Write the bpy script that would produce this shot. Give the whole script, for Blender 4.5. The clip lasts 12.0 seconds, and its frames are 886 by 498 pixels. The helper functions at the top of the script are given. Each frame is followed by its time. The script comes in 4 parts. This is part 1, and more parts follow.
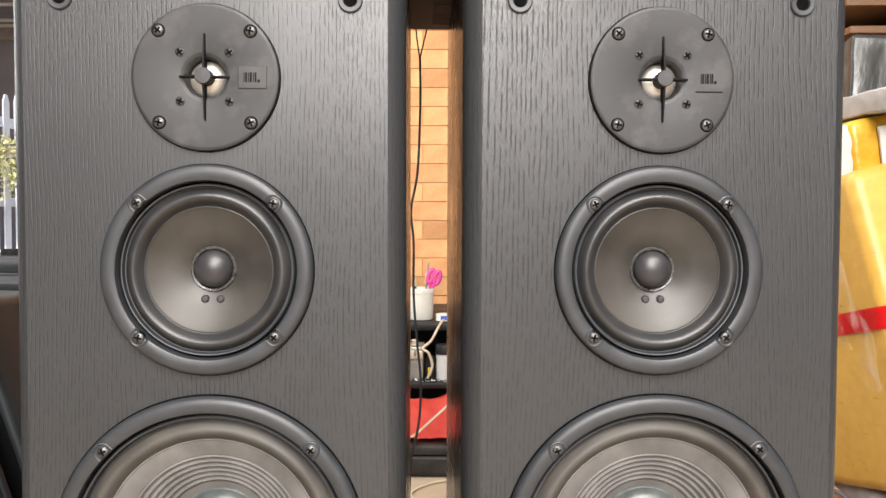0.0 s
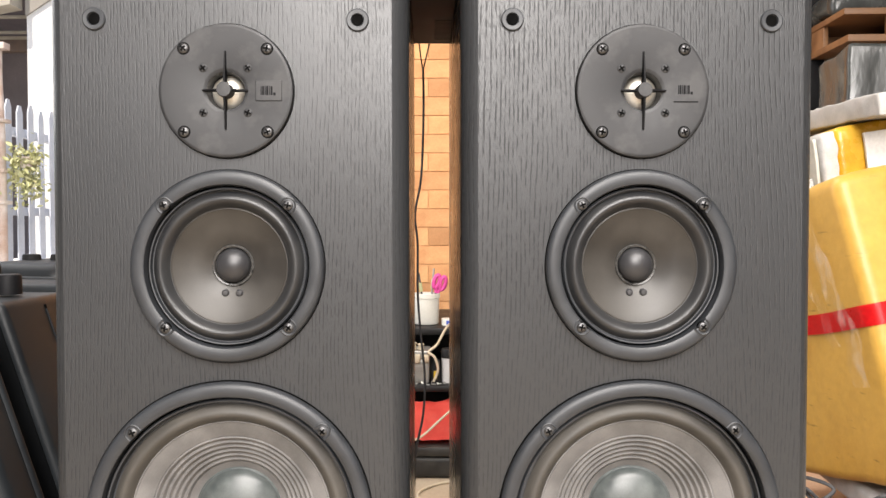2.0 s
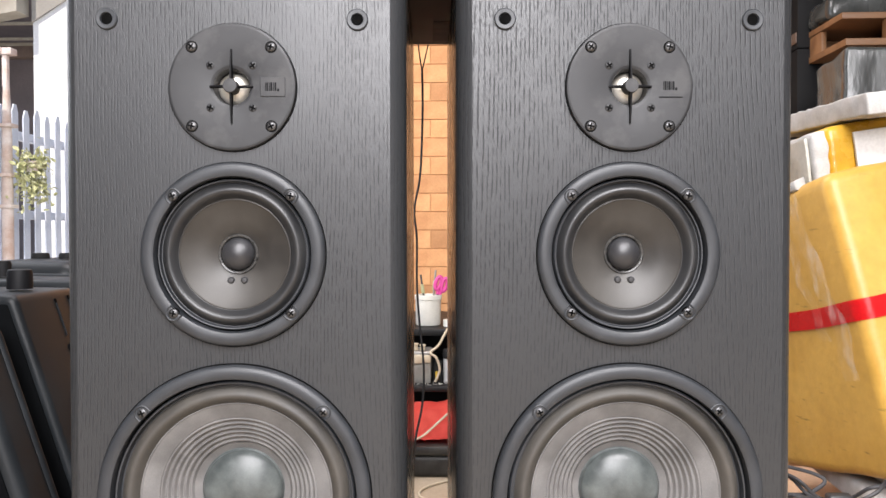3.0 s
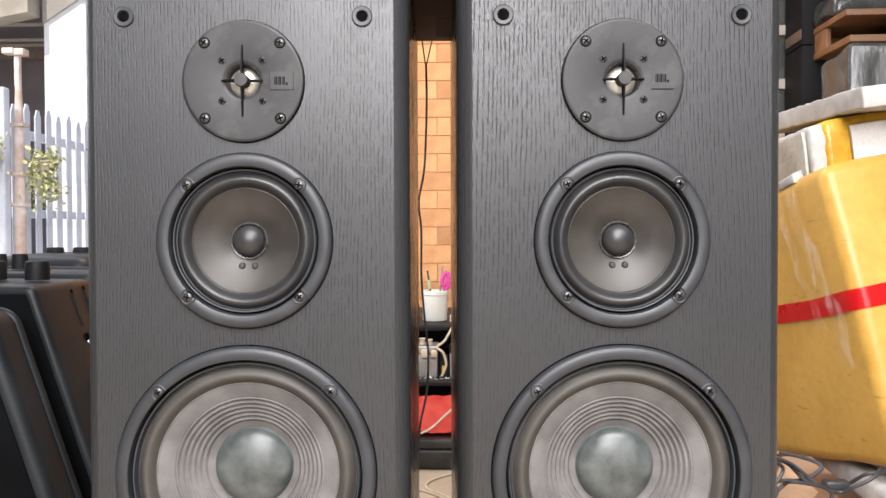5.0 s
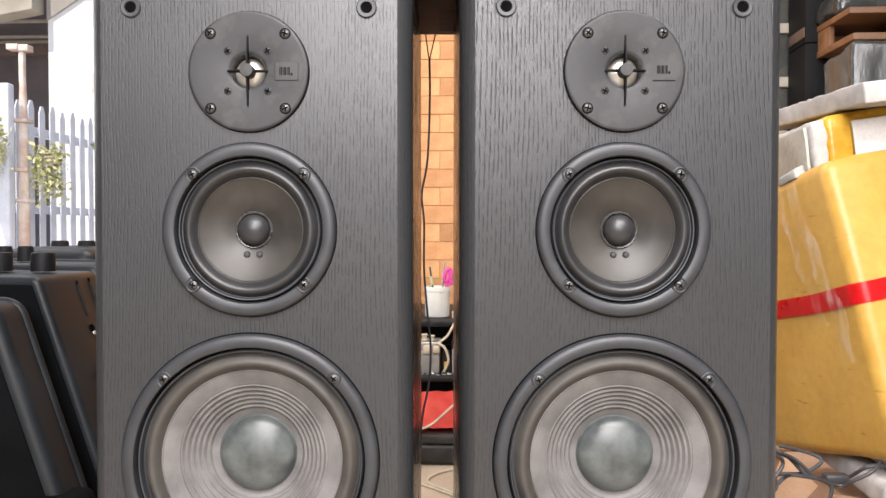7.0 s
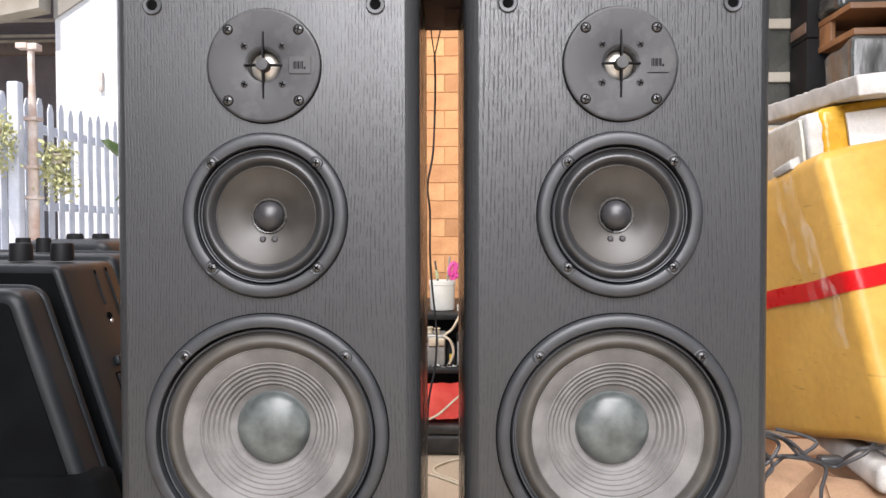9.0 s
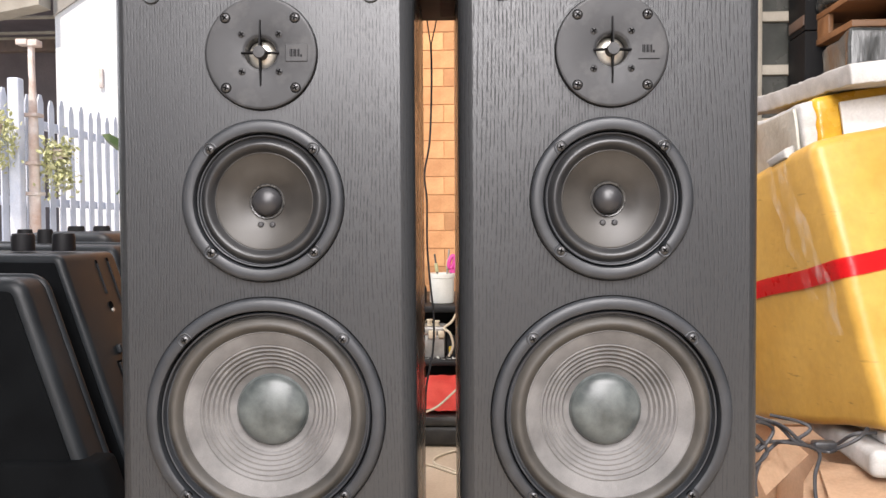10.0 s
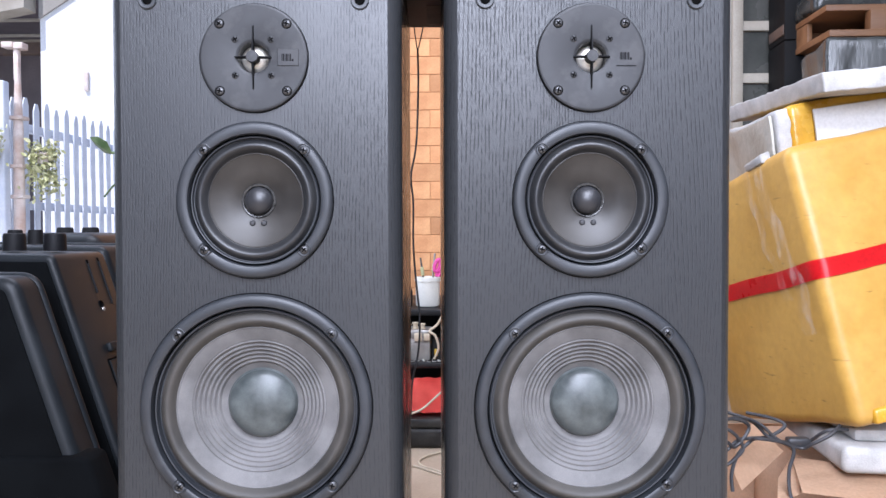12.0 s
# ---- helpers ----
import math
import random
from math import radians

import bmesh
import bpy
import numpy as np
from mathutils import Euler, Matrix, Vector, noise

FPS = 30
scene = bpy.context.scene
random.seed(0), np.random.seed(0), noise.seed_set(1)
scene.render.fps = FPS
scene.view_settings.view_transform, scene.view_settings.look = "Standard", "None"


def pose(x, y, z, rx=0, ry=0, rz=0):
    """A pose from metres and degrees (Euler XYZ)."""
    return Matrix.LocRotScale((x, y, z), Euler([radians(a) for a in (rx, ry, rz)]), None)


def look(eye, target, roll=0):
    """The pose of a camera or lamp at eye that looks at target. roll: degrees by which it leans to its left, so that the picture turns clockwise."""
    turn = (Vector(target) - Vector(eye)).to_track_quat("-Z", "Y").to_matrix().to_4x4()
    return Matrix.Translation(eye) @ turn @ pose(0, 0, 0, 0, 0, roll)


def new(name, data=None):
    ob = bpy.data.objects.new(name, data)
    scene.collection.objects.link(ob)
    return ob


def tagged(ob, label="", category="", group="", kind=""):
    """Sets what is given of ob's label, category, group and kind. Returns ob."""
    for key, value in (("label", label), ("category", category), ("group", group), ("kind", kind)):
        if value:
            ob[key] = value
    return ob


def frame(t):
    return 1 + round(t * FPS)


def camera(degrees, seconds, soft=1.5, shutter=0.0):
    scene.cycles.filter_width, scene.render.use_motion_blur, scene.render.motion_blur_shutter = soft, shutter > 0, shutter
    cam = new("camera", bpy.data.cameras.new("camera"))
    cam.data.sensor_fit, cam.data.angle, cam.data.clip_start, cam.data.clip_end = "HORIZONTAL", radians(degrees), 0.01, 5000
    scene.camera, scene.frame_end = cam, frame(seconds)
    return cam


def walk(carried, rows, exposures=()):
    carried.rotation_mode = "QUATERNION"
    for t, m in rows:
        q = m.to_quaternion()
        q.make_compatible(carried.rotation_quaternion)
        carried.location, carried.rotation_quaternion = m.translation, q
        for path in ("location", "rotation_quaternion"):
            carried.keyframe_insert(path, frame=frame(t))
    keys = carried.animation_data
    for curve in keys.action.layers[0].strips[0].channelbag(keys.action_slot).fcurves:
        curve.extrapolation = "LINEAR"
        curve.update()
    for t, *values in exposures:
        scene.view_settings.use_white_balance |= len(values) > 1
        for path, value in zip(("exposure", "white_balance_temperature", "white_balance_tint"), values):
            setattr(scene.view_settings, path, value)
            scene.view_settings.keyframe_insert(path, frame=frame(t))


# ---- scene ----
cam = camera(60.39, 12.0)
PATH = [
    (0, (0.0096, -0.0205, 0.7451), (-0.0178, 1.9779, 0.6697), 0.16),
    (0.5, (0.0116, -0.0301, 0.7433), (-0.0168, 1.9683, 0.6680), 0.08),
    (1, (0.0114, -0.0401, 0.7389), (-0.0201, 1.9584, 0.6681), 0.03),
    (1.5, (0.0130, -0.0523, 0.7404), (-0.0255, 1.9463, 0.6752), -0.02),
    (2, (0.0159, -0.0710, 0.7384), (-0.0299, 1.9278, 0.6850), -0.05),
    (2.5, (0.0209, -0.0852, 0.7339), (-0.0289, 1.9137, 0.6891), -0.02),
    (3, (0.0228, -0.0986, 0.7252), (-0.0321, 1.9003, 0.6873), -0.06),
    (5, (0.0292, -0.1268, 0.7146), (-0.0468, 1.8714, 0.6749), -0.18),
    (5.5, (0.0329, -0.1259, 0.7114), (-0.0461, 1.8721, 0.6703), -0.12),
    (6, (0.0305, -0.1289, 0.7098), (-0.0506, 1.8690, 0.6680), -0.06),
    (6.5, (0.0301, -0.1301, 0.7091), (-0.0533, 1.8676, 0.6656), -0.02),
    (7, (0.0293, -0.1336, 0.7068), (-0.0532, 1.8642, 0.6634), 0.03),
    (9, (0.0300, -0.1697, 0.6955), (-0.0649, 1.8274, 0.6457), -0.13),
    (9.5, (0.0318, -0.1798, 0.6863), (-0.0661, 1.8170, 0.6320), -0.27),
    (10, (0.0361, -0.1818, 0.6846), (-0.0614, 1.8149, 0.6250), -0.35),
    (10.5, (0.0398, -0.1953, 0.6823), (-0.0540, 1.8016, 0.6244), -0.37),
    (11, (0.0399, -0.2063, 0.6822), (-0.0447, 1.7912, 0.6275), -0.31),
    (11.5, (0.0397, -0.2084, 0.6778), (-0.0314, 1.7898, 0.6295), -0.20),
    (12, (0.0375, -0.2094, 0.6780), (-0.0229, 1.7892, 0.6336), -0.14),
]
# seconds, stops, white balance
EXPOSURES = [
    (0.0, 0.66, 7200, 14), (1.0, 0.65, 7200, 14), (2.0, 0.58, 7200, 14), (2.5, 0.53, 7150, 15), (3.0, 0.5, 6700, 15), (5.0, 0.5, 6800, 15), (7.0, 0.5, 6900, 16), (9.0, 0.48, 6650, 15),
    (9.5, 0.5, 6800, 16), (11.0, 0.5, 6900, 16), (11.5, 0.42, 6050, 17), (12.0, 0.40, 5700, 18),
]
walk(cam, [(t, look(eye, target, roll)) for t, eye, target, roll in PATH], EXPOSURES)

# ---- light ----
world = bpy.data.worlds.new("sky")
scene.world = world
world.use_nodes = True
wn = world.node_tree
sky = wn.nodes.new("ShaderNodeTexSky")
sky.sky_type, sky.sun_disc = "NISHITA", False
SUN_EL, SUN_AZ = radians(58), radians(205)
sky.sun_elevation, sky.sun_rotation = SUN_EL, SUN_AZ
wn.links.new(sky.outputs[0], wn.nodes["Background"].inputs[0])
wn.nodes["Background"].inputs[1].default_value = 0.13

sun_data = bpy.data.lights.new("sun", "SUN")
sun_data.energy, sun_data.angle, sun_data.color = 4.0, radians(0.6), (1.0, 0.95, 0.88)
sun = new("sun", sun_data)
sun_way = Vector((math.sin(SUN_AZ) * math.cos(SUN_EL), math.cos(SUN_AZ) * math.cos(SUN_EL), math.sin(SUN_EL)))
sun.matrix_world = look(sun_way * 30, (0, 0, 0))


def window_light(name, eye, target, sx, sy, watts, colour):
    d = bpy.data.lights.new(name, "AREA")
    d.shape, d.size, d.size_y, d.energy, d.color = "RECTANGLE", sx, sy, watts, colour
    ob = new(name, d)
    ob.matrix_world = look(eye, target)
    return ob


# yard daylight at the open side; unseen lamps added overhead and in the front opening
window_light("added_roof_lamp", (0.55, -1.35, 2.79), (0.45, -0.9, 0.0), 2.3, 1.05, 152, (0.95, 0.975, 1.0))
window_light("shopfront_daylight", (0.15, -2.44, 1.95), (0.1, 0.5, 1.2), 1.5, 1.25, 116, (0.95, 0.975, 1.0))
window_light("yard_daylight", (-1.75, 1.9, 1.7), (0.3, 2.4, 0.7), 1.5, 1.5, 18, (0.93, 0.97, 1.0))
# Added with no seen source, to brighten the bricks and bench at the back.
window_light("added_back_roof_lamp", (-0.45, 1.75, 2.79), (-0.4, 2.3, 0.0), 1.0, 0.7, 31, (0.98, 0.98, 1.0))


# ---- materials ----
def nodes_of(name):
    m = bpy.data.materials.new(name)
    m.use_nodes = True
    return m, m.node_tree, m.node_tree.nodes["Principled BSDF"]


def noise_at(nt, coord, scale, detail=4.0, stretch=(1, 1, 1), rough=0.55):
    mp = nt.nodes.new("ShaderNodeMapping")
    mp.inputs["Scale"].default_value = stretch
    nt.links.new(coord, mp.inputs["Vector"])
    n = nt.nodes.new("ShaderNodeTexNoise")
    n.inputs["Scale"].default_value = scale
    n.inputs["Detail"].default_value = detail
    n.inputs["Roughness"].default_value = rough
    nt.links.new(mp.outputs[0], n.inputs["Vector"])
    return n.outputs[0]


def ramp(nt, fac, stops):
    r = nt.nodes.new("ShaderNodeValToRGB")
    r.color_ramp.elements[0].position, r.color_ramp.elements[0].color = stops[0][0], (*stops[0][1], 1)
    r.color_ramp.elements[1].position, r.color_ramp.elements[1].color = stops[-1][0], (*stops[-1][1], 1)
    for p, c in stops[1:-1]:
        e = r.color_ramp.elements.new(p)
        e.color = (*c, 1)
    nt.links.new(fac, r.inputs[0])
    return r.outputs[0]


def mixed(nt, mode, fac, a, b):
    x = nt.nodes.new("ShaderNodeMix")
    x.data_type, x.blend_type = "RGBA", mode
    for sock, v in ((x.inputs[0], fac), (x.inputs[6], a), (x.inputs[7], b)):
        if isinstance(v, (int, float)):
            sock.default_value = v
        elif isinstance(v, tuple):
            sock.default_value = (*v, 1)
        else:
            nt.links.new(v, sock)
    return x.outputs[2]


def bumped(nt, bsdf, height, strength, distance):
    b = nt.nodes.new("ShaderNodeBump")
    b.inputs["Strength"].default_value, b.inputs["Distance"].default_value = strength, distance
    nt.links.new(height, b.inputs["Height"])
    nt.links.new(b.outputs[0], bsdf.inputs["Normal"])


def surface(name, dark, light, scale=8.0, fine=300.0, rough=0.5, spread=0.12, bump=0.15, depth=0.0005,
            metal=0.0, stretch=(1, 1, 1), spec=0.5, vary=0.0, lo=0.35, hi=0.65, scratch=0.0):
    """A worn surface: two colours by broad and fine noise, gloss that varies, fine relief."""
    m, nt, bsdf = nodes_of(name)
    co = nt.nodes.new("ShaderNodeTexCoord").outputs["Object"]
    broad = noise_at(nt, co, scale, 5, stretch)
    small = noise_at(nt, co, fine, 3, stretch)
    col = ramp(nt, broad, [(lo, dark), (hi, light)])
    grit = ramp(nt, small, [(0.3, (0.78, 0.78, 0.78)), (0.7, (1.0, 1.0, 1.0))])
    col = mixed(nt, "MULTIPLY", 0.6, col, grit)
    if scratch:
        streak = noise_at(nt, co, 22, 3, (1.0, 1.0, 5.0), 0.6)
        col = mixed(nt, "MULTIPLY", 1.0, col, ramp(nt, streak, [(0.66, (1.0, 1.0, 1.0)), (0.74, (scratch, scratch, scratch))]))
    if vary:
        info = nt.nodes.new("ShaderNodeObjectInfo")
        tone = ramp(nt, info.outputs["Random"], [(0.0, (1 - vary,) * 3), (1.0, (1.0, 1.0, 1.0))])
        col = mixed(nt, "MULTIPLY", 1.0, col, tone)
    nt.links.new(col, bsdf.inputs["Base Color"])
    rr = ramp(nt, broad, [(0.3, (max(rough - spread, 0.03),) * 3), (0.7, (min(rough + spread, 1),) * 3)])
    nt.links.new(rr, bsdf.inputs["Roughness"])
    bsdf.inputs["Metallic"].default_value = metal
    bsdf.inputs["Specular IOR Level"].default_value = spec
    if bump:
        bumped(nt, bsdf, small, bump, depth)
    return m


def maths(nt, op, a, b=0.0, c=0.0):
    n = nt.nodes.new("ShaderNodeMath")
    n.operation = op
    for sock, v in zip(n.inputs, (a, b, c)):
        if isinstance(v, (int, float)):
            sock.default_value = v
        else:
            nt.links.new(v, sock)
    return n.outputs[0]


def black_ash():
    """Black ash vinyl: upright growth lines that bow into arches, broken by fine pores, pressed into a satin film."""
    m, nt, bsdf = nodes_of("black_ash_vinyl")
    tc = nt.nodes.new("ShaderNodeTexCoord").outputs["Object"]
    info = nt.nodes.new("ShaderNodeObjectInfo").outputs["Random"]
    shift = nt.nodes.new("ShaderNodeVectorMath")
    shift.operation = "MULTIPLY_ADD"
    shift.inputs[1].default_value = (3.0, 1.0, 2.0)
    nt.links.new(info, shift.inputs[0])
    nt.links.new(tc, shift.inputs[2])
    co = shift.outputs[0]
    sep = nt.nodes.new("ShaderNodeSeparateXYZ")
    nt.links.new(co, sep.inputs[0])
    swell = noise_at(nt, co, 9.0, 2, (1.0, 0.4, 0.22), 0.45)
    wobble = noise_at(nt, co, 60, 2, (1.0, 1.0, 0.25), 0.5)
    phase = maths(nt, "MULTIPLY_ADD", sep.outputs[0], 2 * math.pi / 0.0032, maths(nt, "MULTIPLY", swell, 100.0))
    phase = maths(nt, "MULTIPLY_ADD", wobble, 5.0, phase)
    line = maths(nt, "MULTIPLY_ADD", maths(nt, "SINE", phase), 0.5, 0.5)
    pores = noise_at(nt, co, 620, 2, (1.0, 1.0, 0.13), 0.5)
    patch = noise_at(nt, co, 5, 2, (1.0, 1.0, 0.6))
    mottle = noise_at(nt, co, 2.5, 3)
    fine = noise_at(nt, tc, 1300, 2)
    narrow = ramp(nt, line, [(0.05, (1.0,) * 3), (0.32, (0.0,) * 3)])
    dash = ramp(nt, pores, [(0.42, (0.0,) * 3), (0.56, (1.0,) * 3)])
    weight = ramp(nt, patch, [(0.36, (0.28,) * 3), (0.56, (0.92,) * 3)])
    groove = mixed(nt, "MULTIPLY", 1.0, mixed(nt, "MULTIPLY", 1.0, narrow, dash), weight)
    speck = ramp(nt, noise_at(nt, co, 2300, 2, (1.0, 1.0, 0.12), 0.5), [(0.52, (0.0,) * 3), (0.66, (0.45,) * 3)])
    weak = mixed(nt, "SUBTRACT", 1.0, (1.0, 1.0, 1.0), mixed(nt, "LIGHTEN", 1.0, groove, mixed(nt, "MULTIPLY", 1.0, speck, weight)))
    col = mixed(nt, "MIX", weak, (0.0165, 0.0174, 0.0187), (0.0245, 0.0260, 0.0280))
    col = mixed(nt, "MULTIPLY", 1.0, col, ramp(nt, mottle, [(0.3, (0.88,) * 3), (0.7, (1.0,) * 3)]))
    nt.links.new(col, bsdf.inputs["Base Color"])
    rr = mixed(nt, "MIX", weak, (0.68, 0.68, 0.68), ramp(nt, mottle, [(0.3, (0.33,) * 3), (0.7, (0.41,) * 3)]))
    nt.links.new(rr, bsdf.inputs["Roughness"])
    nt.links.new(mixed(nt, "MIX", weak, (0.30,) * 3, (0.54,) * 3), bsdf.inputs["Specular IOR Level"])
    h = mixed(nt, "ADD", 0.12, weak, fine)
    bumped(nt, bsdf, h, 0.40, 0.0004)
    return m


def brick_clay():
    m = surface("orange_brick", (0.60, 0.26, 0.10), (0.80, 0.42, 0.19), 7, 160, 0.8, 0.08, 0.3, 0.001, vary=0.34)
    return m


M_ASH = black_ash()
M_PLASTIC = surface("satin_black_plastic", (0.018, 0.0200, 0.0228), (0.027, 0.0300, 0.0345), 30, 1400, 0.46, 0.07, 0.12, 0.0001)
M_PLATE = surface("matt_black_faceplate", (0.017, 0.0175, 0.019), (0.040, 0.040, 0.041), 38, 1600, 0.52, 0.09, 0.15, 0.0001, spec=0.4, lo=0.5, hi=0.66)
M_RUBBER = surface("black_rubber_surround", (0.014, 0.0145, 0.016), (0.024, 0.0245, 0.025), 26, 900, 0.40, 0.07, 0.08, 0.0001)
M_FOAMRING = surface("aged_foam_surround", (0.032, 0.030, 0.027), (0.060, 0.054, 0.046), 22, 900, 0.6, 0.1, 0.25, 0.0002)
M_MIDCONE = surface("dark_paper_cone", (0.022, 0.020, 0.018), (0.047, 0.043, 0.038), 14, 1100, 0.46, 0.08, 0.18, 0.0002)
M_CONE = surface("dusty_grey_paper_cone", (0.090, 0.087, 0.085), (0.160, 0.155, 0.151), 26, 900, 0.75, 0.08, 0.3, 0.0002)
M_CAP = surface("dusty_green_grey_cap", (0.038, 0.045, 0.045), (0.098, 0.110, 0.107), 38, 700, 0.40, 0.1, 0.12, 0.0002)
M_MIDCAP = surface("satin_black_cap", (0.018, 0.018, 0.020), (0.030, 0.030, 0.032), 40, 900, 0.42, 0.05, 0.05, 0.0001)
M_GUARD = surface("black_guard_plastic", (0.004, 0.004, 0.0045), (0.008, 0.008, 0.009), 40, 900, 0.6, 0.06, 0.05, 0.0001, spec=0.12)
M_GLUERING = surface("shiny_dried_glue", (0.015, 0.015, 0.015), (0.07, 0.068, 0.064), 220, 900, 0.22, 0.05, 0.4, 0.0006)
M_DOME = surface("titanium_dome", (0.60, 0.56, 0.48), (0.78, 0.75, 0.68), 60, 900, 0.48, 0.08, 0.05, 0.0001, metal=0.8)
M_STEEL = surface("zinc_screw", (0.06, 0.06, 0.062), (0.15, 0.15, 0.152), 260, 2500, 0.48, 0.12, 0.2, 0.0001, metal=0.9)
# Near-black without gloss: paints the shade in slots, holes, seams and gaps.
M_DARK = surface("recess_shade_black", (0.003, 0.003, 0.003), (0.006, 0.006, 0.006), 60, 500, 0.8, 0.1, 0.0, spec=0.0)
M_SIDE = surface("smooth_black_side_film", (0.016, 0.016, 0.016), (0.026, 0.025, 0.024), 12, 500, 0.27, 0.05, 0.06, 0.0002, spec=0.46)
M_BRICK = brick_clay()
M_MORTAR = surface("thin_mortar", (0.62, 0.32, 0.14), (0.76, 0.42, 0.20), 30, 250, 0.9, 0.05, 0.3, 0.001)
M_FLOOR = surface("dusty_cement_floor", (0.37, 0.285, 0.195), (0.50, 0.405, 0.295), 3.5, 120, 0.6, 0.12, 0.2, 0.001)
M_CEIL = surface("pale_ceiling_board", (0.34, 0.34, 0.34), (0.42, 0.42, 0.42), 2, 80, 0.85, 0.05, 0.1, 0.001)
M_WALL = surface("cream_plaster", (0.33, 0.31, 0.275), (0.43, 0.41, 0.37), 2.5, 90, 0.85, 0.06, 0.2, 0.001)
# Near-black for the unseen side walls, so cabinet edges reflect dark.
M_DARKWALL = surface("dark_reflection_wall", (0.035, 0.035, 0.037), (0.06, 0.06, 0.062), 2.0, 90, 0.8, 0.06, 0.2, 0.001)
M_YELLOW = surface("yellow_packing_tape", (0.43, 0.234, 0.040), (0.525, 0.303, 0.062), 6, 60, 0.42, 0.1, 0.35, 0.002, scratch=0.55)
M_YELLOW2 = surface("deep_yellow_tape", (0.48, 0.25, 0.02), (0.62, 0.36, 0.03), 16, 90, 0.28, 0.08, 0.4, 0.002)
M_REDTAPE = surface("red_tape", (0.74, 0.012, 0.016), (0.82, 0.02, 0.022), 18, 200, 0.3, 0.08, 0.15, 0.0005)
M_FOAM = surface("white_polystyrene", (0.36, 0.35, 0.33), (0.48, 0.465, 0.445), 30, 380, 0.8, 0.08, 0.5, 0.0012)
M_LABEL = surface("white_paper_label", (0.58, 0.58, 0.58), (0.66, 0.66, 0.65), 10, 200, 0.6, 0.05, 0.1, 0.0003)
M_CARD = surface("brown_cardboard", (0.55, 0.36, 0.225), (0.69, 0.48, 0.32), 7, 180, 0.85, 0.06, 0.2, 0.0005)
M_CABLE = surface("black_cable_sheath", (0.018, 0.018, 0.02), (0.035, 0.035, 0.038), 30, 600, 0.5, 0.08, 0.1, 0.0002)
M_BEIGECABLE = surface("beige_cable_sheath", (0.50, 0.42, 0.30), (0.62, 0.54, 0.40), 30, 600, 0.55, 0.08, 0.1, 0.0002)
M_MONITOR = surface("moulded_black_plastic", (0.0052, 0.0066, 0.0080), (0.0100, 0.0126, 0.0148), 9, 650, 0.48, 0.08, 0.35, 0.0003, spec=0.26)
M_GRILLE = surface("black_steel_grille", (0.0015, 0.0018, 0.0022), (0.003, 0.0035, 0.004), 20, 900, 0.95, 0.04, 0.3, 0.0003, spec=0.08)
M_WOOD = surface("red_brown_veneer", (0.16, 0.074, 0.031), (0.25, 0.125, 0.055), 14, 240, 0.5, 0.08, 0.15, 0.0005, stretch=(0.15, 1, 1))
M_DARKWOOD = surface("dark_chassis", (0.018, 0.012, 0.011), (0.034, 0.022, 0.020), 10, 400, 0.6, 0.08, 0.15, 0.0003)
M_WRAP = surface("grey_plastic_film", (0.020, 0.022, 0.021), (0.065, 0.070, 0.068), 5, 22, 0.26, 0.1, 0.45, 0.006, stretch=(1, 1, 0.35))
M_CREAM = surface("yellowed_cream_paint", (0.36, 0.32, 0.255), (0.45, 0.41, 0.34), 7, 160, 0.55, 0.08, 0.12, 0.0005)
M_DULLBLACK = surface("dull_black_speaker_paint", (0.004, 0.004, 0.005), (0.010, 0.010, 0.010), 10, 200, 0.7, 0.1, 0.1, 0.0005, spec=0.2)
M_DULLWOOD = surface("dull_brown_trim", (0.085, 0.055, 0.040), (0.13, 0.085, 0.062), 12, 200, 0.6, 0.08, 0.1, 0.0005)
M_WHITEPAINT = surface("white_painted_steel", (0.50, 0.49, 0.46), (0.60, 0.59, 0.57), 5, 150, 0.5, 0.08, 0.1, 0.0004)
M_FENCE = surface("pale_blue_fence_paint", (0.52, 0.57, 0.66), (0.68, 0.72, 0.79), 6, 120, 0.5, 0.08, 0.15, 0.0006)
M_RUST = surface("rusty_weathered_pole", (0.52, 0.38, 0.31), (0.72, 0.66, 0.62), 9, 120, 0.8, 0.08, 0.3, 0.001)
M_WHITEWALL = surface("whitewashed_wall", (0.72, 0.72, 0.71), (0.84, 0.84, 0.83), 1.3, 60, 0.85, 0.05, 0.15, 0.001)
M_SHED = surface("grey_shed_sheet", (0.14, 0.12, 0.13), (0.22, 0.19, 0.20), 1.5, 40, 0.7, 0.08, 0.1, 0.001)
M_GROUND = surface("yard_cement", (0.34, 0.32, 0.29), (0.46, 0.44, 0.40), 0.8, 30, 0.85, 0.06, 0.2, 0.002)
M_LEAF = surface("green_leaf", (0.40, 0.43, 0.17), (0.78, 0.78, 0.48), 25, 200, 0.45, 0.08, 0.1, 0.0005, vary=0.3)
M_DEEPLEAF = surface("deep_green_leaf", (0.05, 0.09, 0.03), (0.12, 0.17, 0.07), 40, 200, 0.4, 0.08, 0.1, 0.0005)
M_BLACKPAINT = surface("worn_black_paint", (0.007, 0.007, 0.008), (0.018, 0.0175, 0.017), 10, 200, 0.5, 0.12, 0.15, 0.0005, spec=0.3)
M_CASE = surface("dusty_black_case", (0.012, 0.012, 0.012), (0.055, 0.053, 0.048), 14, 120, 0.5, 0.12, 0.3, 0.001, lo=0.4, hi=0.75)
M_REDCLOTH = surface("red_cloth", (0.78, 0.075, 0.055), (0.90, 0.13, 0.095), 14, 500, 0.8, 0.05, 0.2, 0.0008)
